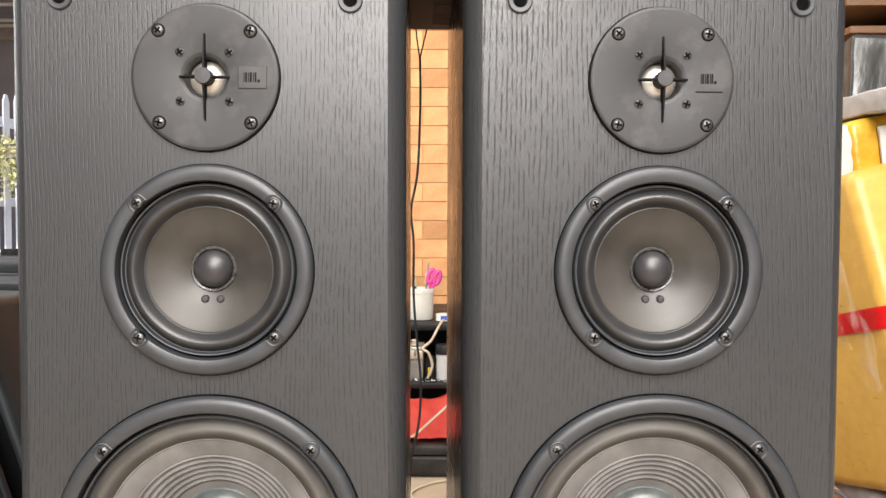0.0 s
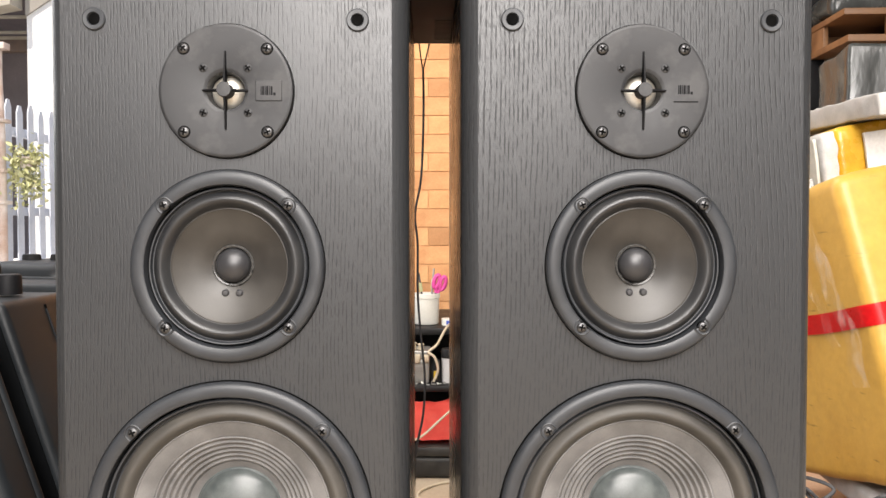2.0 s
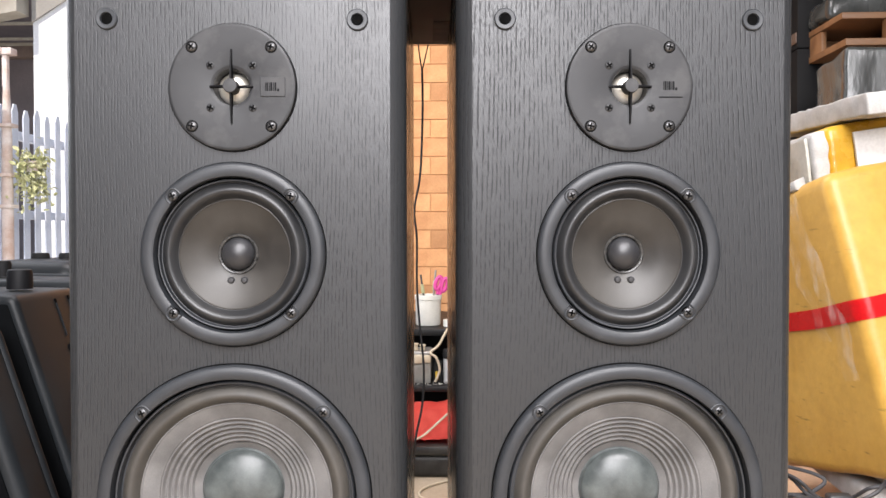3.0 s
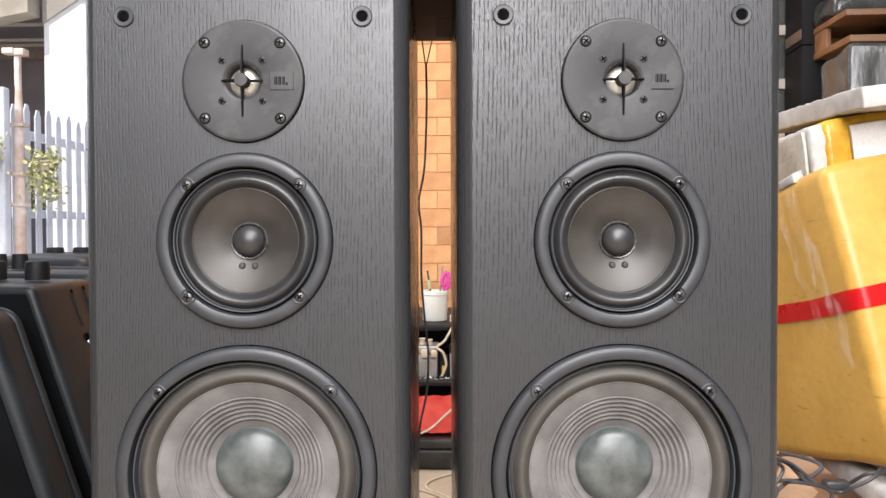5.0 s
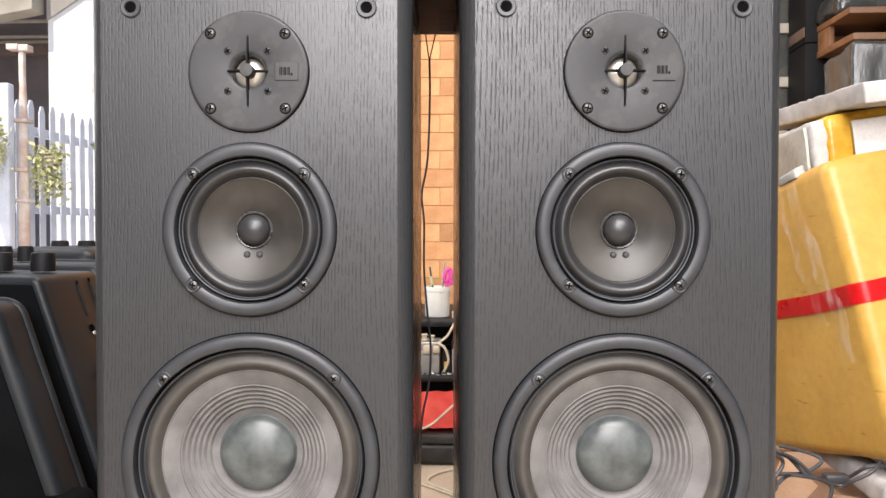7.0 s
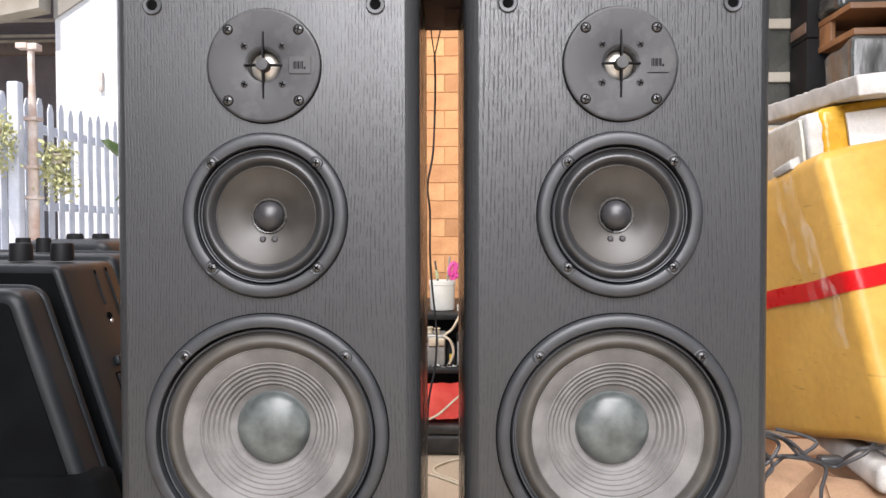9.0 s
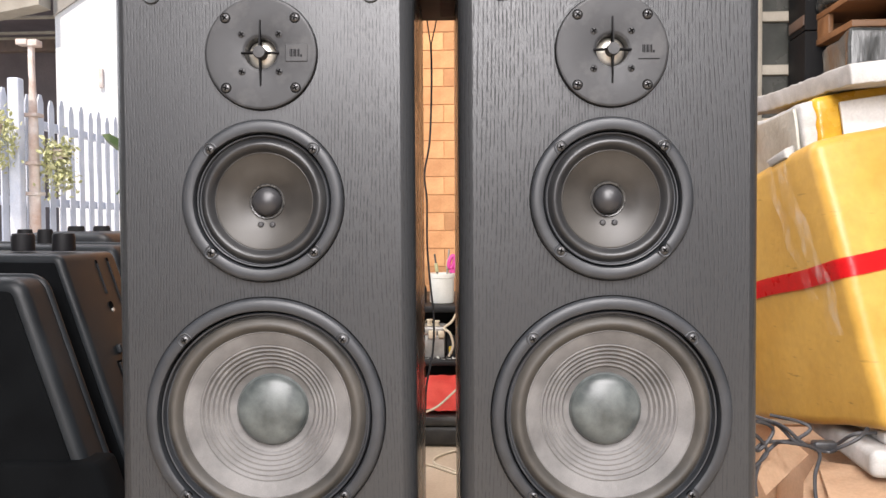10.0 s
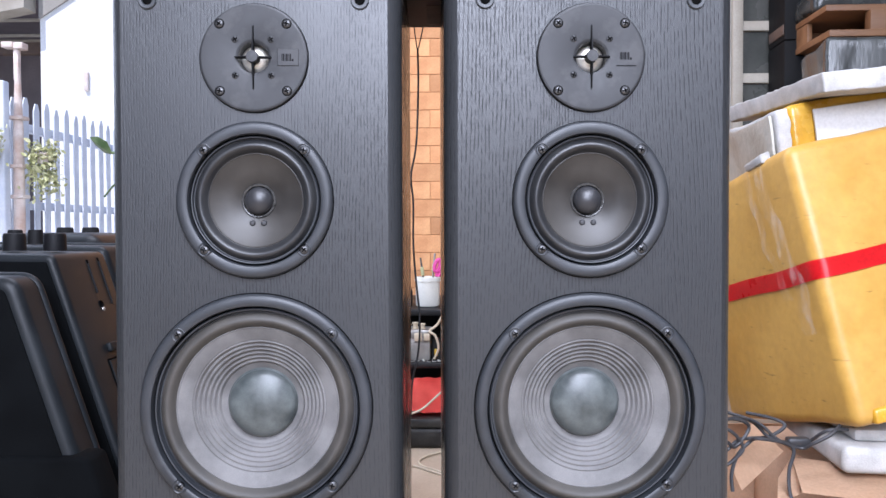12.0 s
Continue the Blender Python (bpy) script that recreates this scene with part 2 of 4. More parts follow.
M_TUB = surface("white_plastic_tub", (0.76, 0.75, 0.68), (0.86, 0.85, 0.78), 12, 300, 0.4, 0.06, 0.05, 0.0003)
M_PINK = surface("pink_plastic", (0.62, 0.05, 0.26), (0.72, 0.08, 0.34), 30, 300, 0.4, 0.06, 0.0)
M_BLUE = surface("blue_plastic", (0.05, 0.10, 0.45), (0.08, 0.14, 0.55), 30, 300, 0.4, 0.06, 0.0)
M_CHASSIS = surface("dull_galvanised_steel", (0.30, 0.29, 0.27), (0.46, 0.45, 0.42), 16, 300, 0.45, 0.1, 0.2, 0.0004, metal=0.6)
M_AMBER = surface("amber_plastic", (0.60, 0.38, 0.03), (0.72, 0.48, 0.05), 30, 300, 0.4, 0.06, 0.0)
M_GLASS_DIM = surface("dusty_window_glass", (0.05, 0.055, 0.05), (0.10, 0.10, 0.09), 3, 60, 0.25, 0.1, 0.05, 0.0005)


def clear_tape():
    m, nt, bsdf = nodes_of("clear_packing_tape")
    co = nt.nodes.new("ShaderNodeTexCoord").outputs["Object"]
    crease = noise_at(nt, co, 55, 4, (1, 1, 0.35))
    nt.links.new(ramp(nt, crease, [(0.48, (0.03,) * 3), (0.75, (0.32,) * 3)]), bsdf.inputs["Alpha"])
    bsdf.inputs["Base Color"].default_value = (0.80, 0.78, 0.72, 1)
    bsdf.inputs["Roughness"].default_value = 0.16
    bumped(nt, bsdf, crease, 0.8, 0.004)
    return m


M_CLEAR = clear_tape()
M_FILM = surface("dusty_grey_film", (0.27, 0.26, 0.215), (0.43, 0.415, 0.36), 14, 90, 0.35, 0.1, 0.5, 0.003)


# ---- building helpers ----
def part(name, bm, material, parent=None, label="", sharp=35):
    """Links a bmesh as one mesh object, under a thing or under a part."""
    me = bpy.data.meshes.new(name)
    bmesh.ops.recalc_face_normals(bm, faces=bm.faces[:])
    bm.to_mesh(me)
    bm.free()
    for m in material if isinstance(material, (list, tuple)) else (material,):
        me.materials.append(m)
    me.shade_smooth()
    me.set_sharp_from_angle(angle=radians(sharp))
    ob = new(name, me)
    if parent:
        ob.parent = parent
    if label:
        tagged(ob, label)
    return ob


def shared(name, me, parent, m, label=""):
    ob = new(name, me)
    ob.parent = parent
    ob.matrix_basis = m
    if label:
        tagged(ob, label)
    return ob


def thing(name, m, label, category, group="", kind=""):
    ob = new(name)
    ob.matrix_basis = m
    return tagged(ob, label, category, group, kind)


def box(bm, lo, hi, bevel=0.0, seg=2, m=None):
    """A box between two corners, its edges rounded."""
    r = bmesh.ops.create_cube(bm, size=1)
    vs = r["verts"]
    for v in vs:
        v.co = Vector([lo[i] + (v.co[i] + 0.5) * (hi[i] - lo[i]) for i in range(3)])
    if bevel:
        es = list({e for v in vs for e in v.link_edges})
        out = bmesh.ops.bevel(bm, geom=es, offset=bevel, segments=seg, profile=0.5, affect="EDGES")
        vs = list({v for f in out["faces"] for v in f.verts} | {v for v in vs if v.is_valid})
    if m is not None:
        bmesh.ops.transform(bm, matrix=m, verts=vs)
    return vs


def boxed(lo, hi, bevel=0.0, seg=2, m=None):
    bm = bmesh.new()
    box(bm, lo, hi, bevel, seg, m)
    return bm


def lathe(bm, profile, seg=64, centre=(0, 0, 0), close=True, index=0):
    """Turns (radius, y) round the y axis; profile runs from outside in; y below 0 stands proud."""
    rings = []
    c = Vector(centre)
    for r, y in profile:
        if r < 1e-6:
            rings.append([bm.verts.new(c + Vector((0, y, 0)))])
        else:
            rings.append([bm.verts.new(c + Vector((r * math.cos(2 * math.pi * i / seg), y, r * math.sin(2 * math.pi * i / seg)))) for i in range(seg)])
    for a, b in zip(rings, rings[1:]):
        for i in range(seg):
            j = (i + 1) % seg
            if len(a) == 1 and len(b) == 1:
                continue
            if len(b) == 1:
                f = bm.faces.new((a[i], a[j], b[0]))
            elif len(a) == 1:
                f = bm.faces.new((a[0], b[j], b[i]))
            else:
                f = bm.faces.new((a[i], a[j], b[j], b[i]))
            f.material_index = index
    return rings


def turned(profile, seg=64, centre=(0, 0, 0)):
    bm = bmesh.new()
    lathe(bm, profile, seg, centre)
    return bm


def arc(r0, y0, r1, y1, bulge, n=10):
    """A half roll between two radii that bulges out by that much."""
    return [(r0 + (r1 - r0) * i / n, y0 + (y1 - y0) * i / n - bulge * math.sin(math.pi * i / n)) for i in range(n + 1)]


def dome(r, y, height, n=8):
    return [(r * math.cos(math.pi / 2 * i / n), y - height * math.sin(math.pi / 2 * i / n)) for i in range(n + 1)]


def prism(bm, poly, y0, y1, bevel=0.0, seg=3, m=None):
    """An outline in x, z pushed from y0 to y1, its edges rounded."""
    a = [bm.verts.new((x, y0, z)) for x, z in poly]
    b = [bm.verts.new((x, y1, z)) for x, z in poly]
    bm.faces.new(a)
    bm.faces.new(b[::-1])
    n = len(poly)
    for i in range(n):
        bm.faces.new((a[i], b[i], b[(i + 1) % n], a[(i + 1) % n]))
    vs = a + b
    if bevel:
        es = list({e for v in vs for e in v.link_edges})
        out = bmesh.ops.bevel(bm, geom=es, offset=bevel, segments=seg, profile=0.5, affect="EDGES")
        vs = list({v for f in out["faces"] for v in f.verts} | {v for v in vs if v.is_valid})
    if m is not None:
        bmesh.ops.transform(bm, matrix=m, verts=vs)
    return vs


def pipe(bm, pts, r, seg=8, smooth=6, index=0):
    """A round cord along a smooth line through the points."""
    P = [Vector(p) for p in pts]
    line = []
    for i in range(len(P) - 1):
        p0, p1, p2, p3 = P[max(i - 1, 0)], P[i], P[i + 1], P[min(i + 2, len(P) - 1)]
        for k in range(smooth):
            t = k / smooth
            line.append(0.5 * ((2 * p1) + (p2 - p0) * t + (2 * p0 - 5 * p1 + 4 * p2 - p3) * t * t + (3 * p1 - p0 - 3 * p2 + p3) * t ** 3))
    line.append(P[-1])
    rings = []
    side = Vector((0.3, 0.9, 0.2))
    for i, p in enumerate(line):
        d = (line[min(i + 1, len(line) - 1)] - line[max(i - 1, 0)]).normalized()
        u = d.cross(side)
        u = u.normalized() if u.length > 1e-4 else d.orthogonal().normalized()
        side = u.cross(d)
        w = d.cross(u)
        rings.append([bm.verts.new(p + r * (math.cos(2 * math.pi * k / seg) * u + math.sin(2 * math.pi * k / seg) * w)) for k in range(seg)])
    for a, b in zip(rings, rings[1:]):
        for k in range(seg):
            f = bm.faces.new((a[k], a[(k + 1) % seg], b[(k + 1) % seg], b[k]))
            f.material_index = index
    bm.faces.new(rings[0])
    bm.faces.new(rings[-1][::-1])


def piped(pts, r, seg=8, smooth=6):
    bm = bmesh.new()
    pipe(bm, pts, r, seg, smooth)
    return bm


def hexa(bm, p, ex, ey, ez, cuts=1, bevel=0.0, jitter=0.0, seg=3):
    """A box from a corner and three edge vectors, sides cut up and dented."""
    p, ex, ey, ez = Vector(p), Vector(ex), Vector(ey), Vector(ez)
    r = bmesh.ops.create_cube(bm, size=1)
    vs = r["verts"]
    for v in vs:
        a = v.co + Vector((0.5, 0.5, 0.5))
        v.co = p + ex * a.x + ey * a.y + ez * a.z
    es = list({e for v in vs for e in v.link_edges})
    if bevel:
        out = bmesh.ops.bevel(bm, geom=es, offset=bevel, segments=seg, profile=0.5, affect="EDGES")
        vs = list({v for f in out["faces"] for v in f.verts} | {v for v in vs if v.is_valid})
        es = list({e for v in vs for e in v.link_edges})
    if cuts > 1:
        long = [e for e in es if e.calc_length() > 0.05]
        bmesh.ops.subdivide_edges(bm, edges=long, cuts=cuts, use_grid_fill=True)
    if jitter:
        for v in bm.verts:
            v.co += noise.noise_vector(v.co * 9.0) * jitter
    return bm


# ---- the setting ----
def slab(name, lo, hi, material, label, category):
    ob = part(name, boxed(lo, hi), material)
    return tagged(ob, label, category, kind="structure")


slab("floor", (-1.9, -2.5, -0.08), (2.6, 3.3, 0.0), M_FLOOR, "dusty beige cement floor of the workshop", "floor")
bm = bmesh.new()
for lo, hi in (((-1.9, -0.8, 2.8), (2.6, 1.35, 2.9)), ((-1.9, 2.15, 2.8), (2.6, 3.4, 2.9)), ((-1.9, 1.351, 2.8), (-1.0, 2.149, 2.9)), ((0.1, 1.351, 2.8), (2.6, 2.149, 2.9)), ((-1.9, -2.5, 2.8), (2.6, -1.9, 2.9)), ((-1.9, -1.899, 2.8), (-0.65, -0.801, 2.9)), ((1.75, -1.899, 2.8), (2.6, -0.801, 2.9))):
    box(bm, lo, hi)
tagged(part("ceiling", bm, M_CEIL), "unseen plain grey ceiling with openings for the added roof lamps", "ceiling", kind="structure")
# Opaque sheets, out of view, added to stop direct sun above the roof lamps.
slab("sun_stop_sheet", (-0.70, -1.95, 2.91), (1.80, -0.75, 2.92), M_FOAM, "unseen opaque white sheet added to stop the sun", "roof light")
slab("sun_stop_sheet_back", (-1.05, 1.30, 2.91), (0.15, 2.20, 2.92), M_FOAM, "unseen opaque white sheet added to stop the sun at the back", "roof light")
# Front wall is unseen: added dark to limit stray light, open for the lamp.
bm = bmesh.new()
for lo, hi in (((-1.9, -2.65, 0.0), (2.55, -2.5, 1.3)), ((-1.9, -2.65, 2.6), (2.55, -2.5, 2.8)), ((-1.9, -2.65, 1.301), (-0.65, -2.5, 2.599)), ((0.95, -2.65, 1.301), (2.55, -2.5, 2.599))):
    box(bm, lo, hi)
tagged(part("wall_south", bm, M_SHED), "unseen dark grey front wall, added to limit light, open at the front lamp", "wall", kind="structure")
# Both side walls are unseen, added to cut light and give dark reflections.
slab("wall_west", (-2.05, -2.5, 0.0), (-1.9, 1.15, 2.8), M_DARKWALL, "unseen dark wall beside the open side, added for cabinet reflections", "wall")
slab("wall_east", (2.4, -2.5, 0.0), (2.55, 3.15, 2.8), M_DARKWALL, "unseen dark side wall, added for cabinet reflections", "wall")
slab("ground", (-400, -400, -0.2), (400, 400, -0.09), M_GROUND, "grey cement yard ground", "ground")


# ---- back wall: brick with a barred window ----
WALL_Y, COURSE, BRICK_L = 3.15, 0.0783, 0.228
wall = part("wall_north", boxed((-1.3, WALL_Y + 0.004, 0.0), (1.16, WALL_Y + 0.16, 2.8)), M_MORTAR)
tagged(wall, "orange brick back wall with thin flush joints", "wall", kind="structure")
slab("wall_north_pier", (1.62, WALL_Y + 0.004, 0.0), (2.4, WALL_Y + 0.16, 2.8), M_WALL, "grey-white plaster pier beside the barred window", "wall")
slab("wall_north_sill", (1.16, WALL_Y + 0.004, 0.0), (1.62, WALL_Y + 0.16, 0.95), M_WALL, "grey-white plaster wall under the window", "wall")
slab("wall_north_lintel", (1.16, WALL_Y + 0.004, 2.1), (1.62, WALL_Y + 0.16, 2.8), M_WALL, "grey-white plaster wall above the window", "wall")

win = thing("window_1", pose(1.16, WALL_Y, 0.95), "white painted steel window with dusty dark panes", "window", kind="structure")
part("window_frame", boxed((0.03, -0.02, 0.0), (0.075, 0.05, 1.15), 0.004), M_CREAM, win)
part("window_frame", boxed((0.385, -0.02, 0.0), (0.46, 0.05, 1.15), 0.004), M_CREAM, win)
BARS = (0.0, 0.145, 0.370, 0.595, 0.820, 1.108)
for z in BARS:
    part("glazing_bar", boxed((0.076, -0.012, z), (0.384, 0.035, z + 0.042), 0.003), M_CREAM, win)
for z0, z1 in zip(BARS, BARS[1:]):
    part("pane", boxed((0.076, 0.010, z0 + 0.043), (0.384, 0.016, z1 - 0.001)), M_GLASS_DIM, win)
part("window_jamb", boxed((0.0, 0.0, 0.0), (0.029, 0.15, 1.15)), M_WALL, win)


def brick_mesh(length, seed):
    bm = bmesh.new()
    vs = box(bm, (0, -0.004, 0), (length - 0.0025, 0.03, COURSE - 0.0022), 0.0012, 1)
    me = bpy.data.meshes.new("brick")
    bmesh.ops.recalc_face_normals(bm, faces=bm.faces[:])
    bm.to_mesh(me)
    bm.free()
    me.materials.append(M_BRICK)
    return me


# ---- loudspeakers ----
CAB_W, CAB_D, CAB_H, CAB_R = 0.282, 0.315, 0.955, 0.013
Z_TW, Z_MID, Z_WOOF, Z_PEG = 0.8452, 0.709, 0.507, 0.9005


def cabinet_mesh():
    """The box of a loudspeaker: rounded front uprights, three round holes in the baffle."""
    bm = bmesh.new()
    a = CAB_W / 2
    flat = a - CAB_R
    edge = []
    for i in range(15):
        t = radians(24 + 66 * i / 14)
        edge.append((math.sin(t), -math.cos(t)))
    s0, c0 = edge[0]
    edge = [(flat + CAB_R * (s - s0) / (1 - s0), CAB_R * (c - c0) / (1 - s0)) for s, c in edge]
    outline = edge + [(a, CAB_D), (-a, CAB_D)] + [(-x, y) for x, y in edge[::-1]]
    lower = [bm.verts.new((x, y, 0)) for x, y in outline]
    upper = [bm.verts.new((x, y, CAB_H)) for x, y in outline]
    for i in range(len(outline) - 1):
        f = bm.faces.new((lower[i], lower[i + 1], upper[i + 1], upper[i]))
        f.material_index = 1 if i in (14, 16) else 0
    bm.faces.new(upper)
    bm.faces.new(lower[::-1])
    bands = ((Z_WOOF, 0.100), (Z_MID, 0.066), (Z_TW, 0.040))
    edges = [0.0, 0.625, 0.782, 0.89, CAB_H]
    edges[0] = 0.39

    def quad(z0, z1):
        bm.faces.new([bm.verts.new(p) for p in ((-flat, 0, z0), (flat, 0, z0), (flat, 0, z1), (-flat, 0, z1))])

    quad(0.0, 0.39)
    quad(0.89, CAB_H)
    for (zc, r), z0, z1 in zip(bands, edges, edges[1:]):
        corners = [math.atan2(z - zc, x) % (2 * math.pi) for x in (-flat, flat) for z in (z0, z1)]
        angles = sorted({*[2 * math.pi * i / 72 for i in range(72)], *corners})
        inner, back, outer = [], [], []
        for t in angles:
            c, s = math.cos(t), math.sin(t)
            k = min(flat / abs(c) if abs(c) > 1e-9 else 9, ((z1 - zc) / s if s > 1e-9 else ((z0 - zc) / s if s < -1e-9 else 9)))
            inner.append(bm.verts.new((r * c, 0, zc + r * s)))
            back.append(bm.verts.new((r * c, 0.02, zc + r * s)))
            outer.append(bm.verts.new((k * c, 0, zc + k * s)))
        n = len(angles)
        for i in range(n):
            j = (i + 1) % n
            bm.faces.new((inner[i], inner[j], outer[j], outer[i]))
            bm.faces.new((back[i], back[j], inner[j], inner[i]))
    bmesh.ops.remove_doubles(bm, verts=bm.verts[:], dist=0.00001)
    return bm


def screw_mesh(r, turn, dark=False):
    """A cross-head screw; raised black bars and a rim ring paint its slots' shade."""
    bm = bmesh.new()
    if not dark:
        lathe(bm, [(r * 1.24, 0.0006), (r * 1.22, -0.0004), (r * 1.0, -0.0006)], 20, index=1)
    lathe(bm, [(r, 0.0), (r, -0.0009), (r * 0.86, -0.0016), (r * 0.45, -0.0021), (0, -0.0023)], 20)
    for k in range(2):
        start = len(bm.faces)
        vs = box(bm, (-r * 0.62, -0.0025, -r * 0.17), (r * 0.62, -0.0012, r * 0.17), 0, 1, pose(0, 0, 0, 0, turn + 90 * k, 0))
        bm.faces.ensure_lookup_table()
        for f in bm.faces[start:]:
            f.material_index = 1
    me = bpy.data.meshes.new("screw")
    bmesh.ops.recalc_face_normals(bm, faces=bm.faces[:])
    bm.to_mesh(me)
    bm.free()
    me.materials.append(M_PLATE if dark else M_STEEL)
    me.materials.append(M_DARK)
    me.shade_smooth()
    me.set_sharp_from_angle(angle=radians(40))
    return me


SCREWS = [screw_mesh(0.0040, a) for a in (12, 40, 68)]
DARK_SCREWS = [screw_mesh(0.0038, a, True) for a in (20, 55)]


def boss(x, z, r, y):
    """A hooded seat for a screw: round outside, its walls run on towards the driver's centre, a sunk floor under the head."""
    bm = bmesh.new()
    d = Vector((-x, -z)).normalized()
    w = Vector((-d.y, d.x))
    c = Vector((x, z))

    def outline(q, tail):
        pts = [c + w * q + d * tail]
        for i in range(15):
            t = math.pi * i / 14
            pts.append(c + w * q * math.cos(t) - d * q * math.sin(t))
        return pts + [c - w * q + d * tail]

    rings = [(outline(r * 1.16, r * 0.62), y + 0.0030), (outline(r * 1.06, r * 0.58), y - 0.0006), (outline(r * 0.96, r * 0.54), y - 0.0009),
             (outline(r * 0.84, r * 0.50), y - 0.0004), (outline(r * 0.78, r * 0.50), y + 0.0014)]
    vs = [[bm.verts.new((p.x, h, p.y)) for p in pts] for pts, h in rings]
    n = len(vs[0])
    for a, b in zip(vs, vs[1:]):
        for i in range(n):
            bm.faces.new((a[i], a[(i + 1) % n], b[(i + 1) % n], b[i]))
    bm.faces.new(vs[-1])
    return bm


def loudspeaker(framed):
    sp = thing("loudspeaker", pose(0, 0, 0), "black ash floor-standing loudspeaker, " + ("framed tweeter badge" if framed else "unframed tweeter badge"), "loudspeaker", "pair of loudspeakers")
    part("cabinet", cabinet_mesh(), (M_ASH, M_SIDE), sp, "black wood-grain cabinet with rounded uprights", 18)
    for x in (-0.1015, 0.1015):
        sock = part("grille_socket", turned([(0.0088, 0.002), (0.0088, -0.0014), (0.0080, -0.0022), (0.0052, -0.0020), (0.0045, -0.0006)], 32, (x, 0, Z_PEG)), M_PLASTIC, sp, "round plastic grille socket")
        # No hole is cut: a flat black disc paints its shade.
        part("socket_hole_shade", turned([(0.0047, -0.0004), (0.0044, -0.0007), (0, -0.0007)], 24, (x, 0, Z_PEG)), M_DARK, sock, "black disc painting the shade in the peg hole")

    # tweeter
    tw = part("tweeter", turned([(0.0515, 0.001), (0.0519, -0.0015), (0.0513, -0.0038), (0.0498, -0.0044), (0.0490, -0.0044), (0.0176, -0.0044), (0.0168, -0.0042), (0.0148, -0.0033), (0.0136, 0.003), (0.0130, 0.010)], 96), M_PLATE, sp, "round matt black tweeter faceplate")
    tw.location = (0, 0, Z_TW)
    # Black ring paints the contact shadow between faceplate and baffle.
    part("contact_shade_ring", turned([(0.0525, 0.0004), (0.0525, -0.0005), (0.0512, -0.0006)], 96), M_DARK, tw)
    part("dome", turned(dome(0.0134, 0.008, 0.0075, 10), 48), M_DOME, tw, "silver titanium dome")
    bm = bmesh.new()
    lathe(bm, [(0.0058, 0.001), (0.0058, -0.0098), (0.0053, -0.0106), (0, -0.0108)], 32)
    for ang, ln in ((0, 0.0300), (180, 0.0300), (90, 0.0175), (270, 0.0175)):
        m = pose(0, 0, 0, 0, ang, 0)
        a = [(-0.0012, 0.004), (0.0012, 0.004), (0.0009, ln), (-0.0009, ln)]
        lo = [bm.verts.new(m @ Vector((x, -0.0030, z))) for x, z in a]
        hi = [bm.verts.new(m @ Vector((x * 0.55, -0.0096 if z < 0.01 else -0.0062, z))) for x, z in a]
        bm.faces.new(hi).material_index = 1
        for i in range(4):
            bm.faces.new((lo[i], lo[(i + 1) % 4], hi[(i + 1) % 4], hi[i])).material_index = 1
    part("guard_cross", bm, (M_PLATE, M_GUARD), tw, "thin four-armed guard with a round hub")
    # Letters share the plate's colour; black on these bars paints their shadows.
    bm = bmesh.new()
    for x0, x1 in ((0.0272, 0.0278), (0.0283, 0.0296), (0.0303, 0.0309), (0.0314, 0.0330), (0.0338, 0.0344), (0.0349, 0.0362), (0.0368, 0.0386)):
        z0 = -0.0036 if x0 < 0.036 else -0.0038
        box(bm, (x0, -0.0054, z0), (x1, -0.0050, 0.0034 if x0 < 0.036 else -0.0016), 0.0003, 1)
    if framed:
        badge = part("badge", boxed((0.0232, -0.0052, -0.0080), (0.0434, -0.0038, 0.0080), 0.0004, 1), M_PLATE, tw, "raised rectangular maker's badge")
        part("badge_mark", bm, M_GUARD, badge)
    else:
        bmesh.ops.transform(bm, matrix=pose(0.0, 0.0006, 0.001), verts=bm.verts)
        badge = part("badge_mark", bm, M_GUARD, tw, "raised maker's mark, its letter shadows painted as black")
        part("underline", boxed((0.0236, -0.0050, -0.0088), (0.0430, -0.0043, -0.0080), 0.0002, 1), M_GUARD, badge)
    k = 0
    for x in (-0.0320, 0.0320):
        for z in (-0.0320, 0.0320):
            shared("screw", SCREWS[k % 3], tw, pose(x, -0.0040, z))
            shared("screw", DARK_SCREWS[k % 2], tw, pose(x * 0.535, -0.0030, z * 0.535), "small black screw")
            k += 1

    # midrange
    bm = bmesh.new()
    lathe(bm, [(0.0748, 0.001), (0.0752, -0.0018), (0.0747, -0.0040), (0.0734, -0.0054), (0.0712, -0.0061), (0.0690, -0.0062), (0.0652, -0.0060), (0.0640, -0.0054), (0.0633, -0.0030), (0.0630, 0.0030), (0.0622, 0.0032), (0.0615, -0.0012), (0.0609, -0.0020), (0.0601, -0.0018), (0.0594, 0.0020), (0.0570, 0.0024)], 96)
    mid = part("midrange", bm, M_PLASTIC, sp, "satin black moulded midrange rim")
    mid.location = (0, 0, Z_MID)
    for x in (-0.0476, 0.0476):
        for z in (-0.0476, 0.0476):
            part("screw_boss", boss(x, z, 0.0060, -0.0060), M_PLASTIC, mid)
    # Black rings paint the shade at the rim's outer edge and inner groove.
    part("contact_shade_ring", turned([(0.0759, 0.0004), (0.0759, -0.0006), (0.0745, -0.0007)], 96), M_DARK, mid)
    part("groove_shade_ring", turned([(0.0629, 0.0020), (0.0625, 0.0017), (0.0617, 0.0019)], 96), M_DARK, mid)
    part("surround", turned(arc(0.0588, 0.0022, 0.0462, 0.0030, 0.0062, 14) + [(0.0452, 0.0034), (0.0446, 0.0032)], 96), M_RUBBER, mid, "glossy black rubber surround")
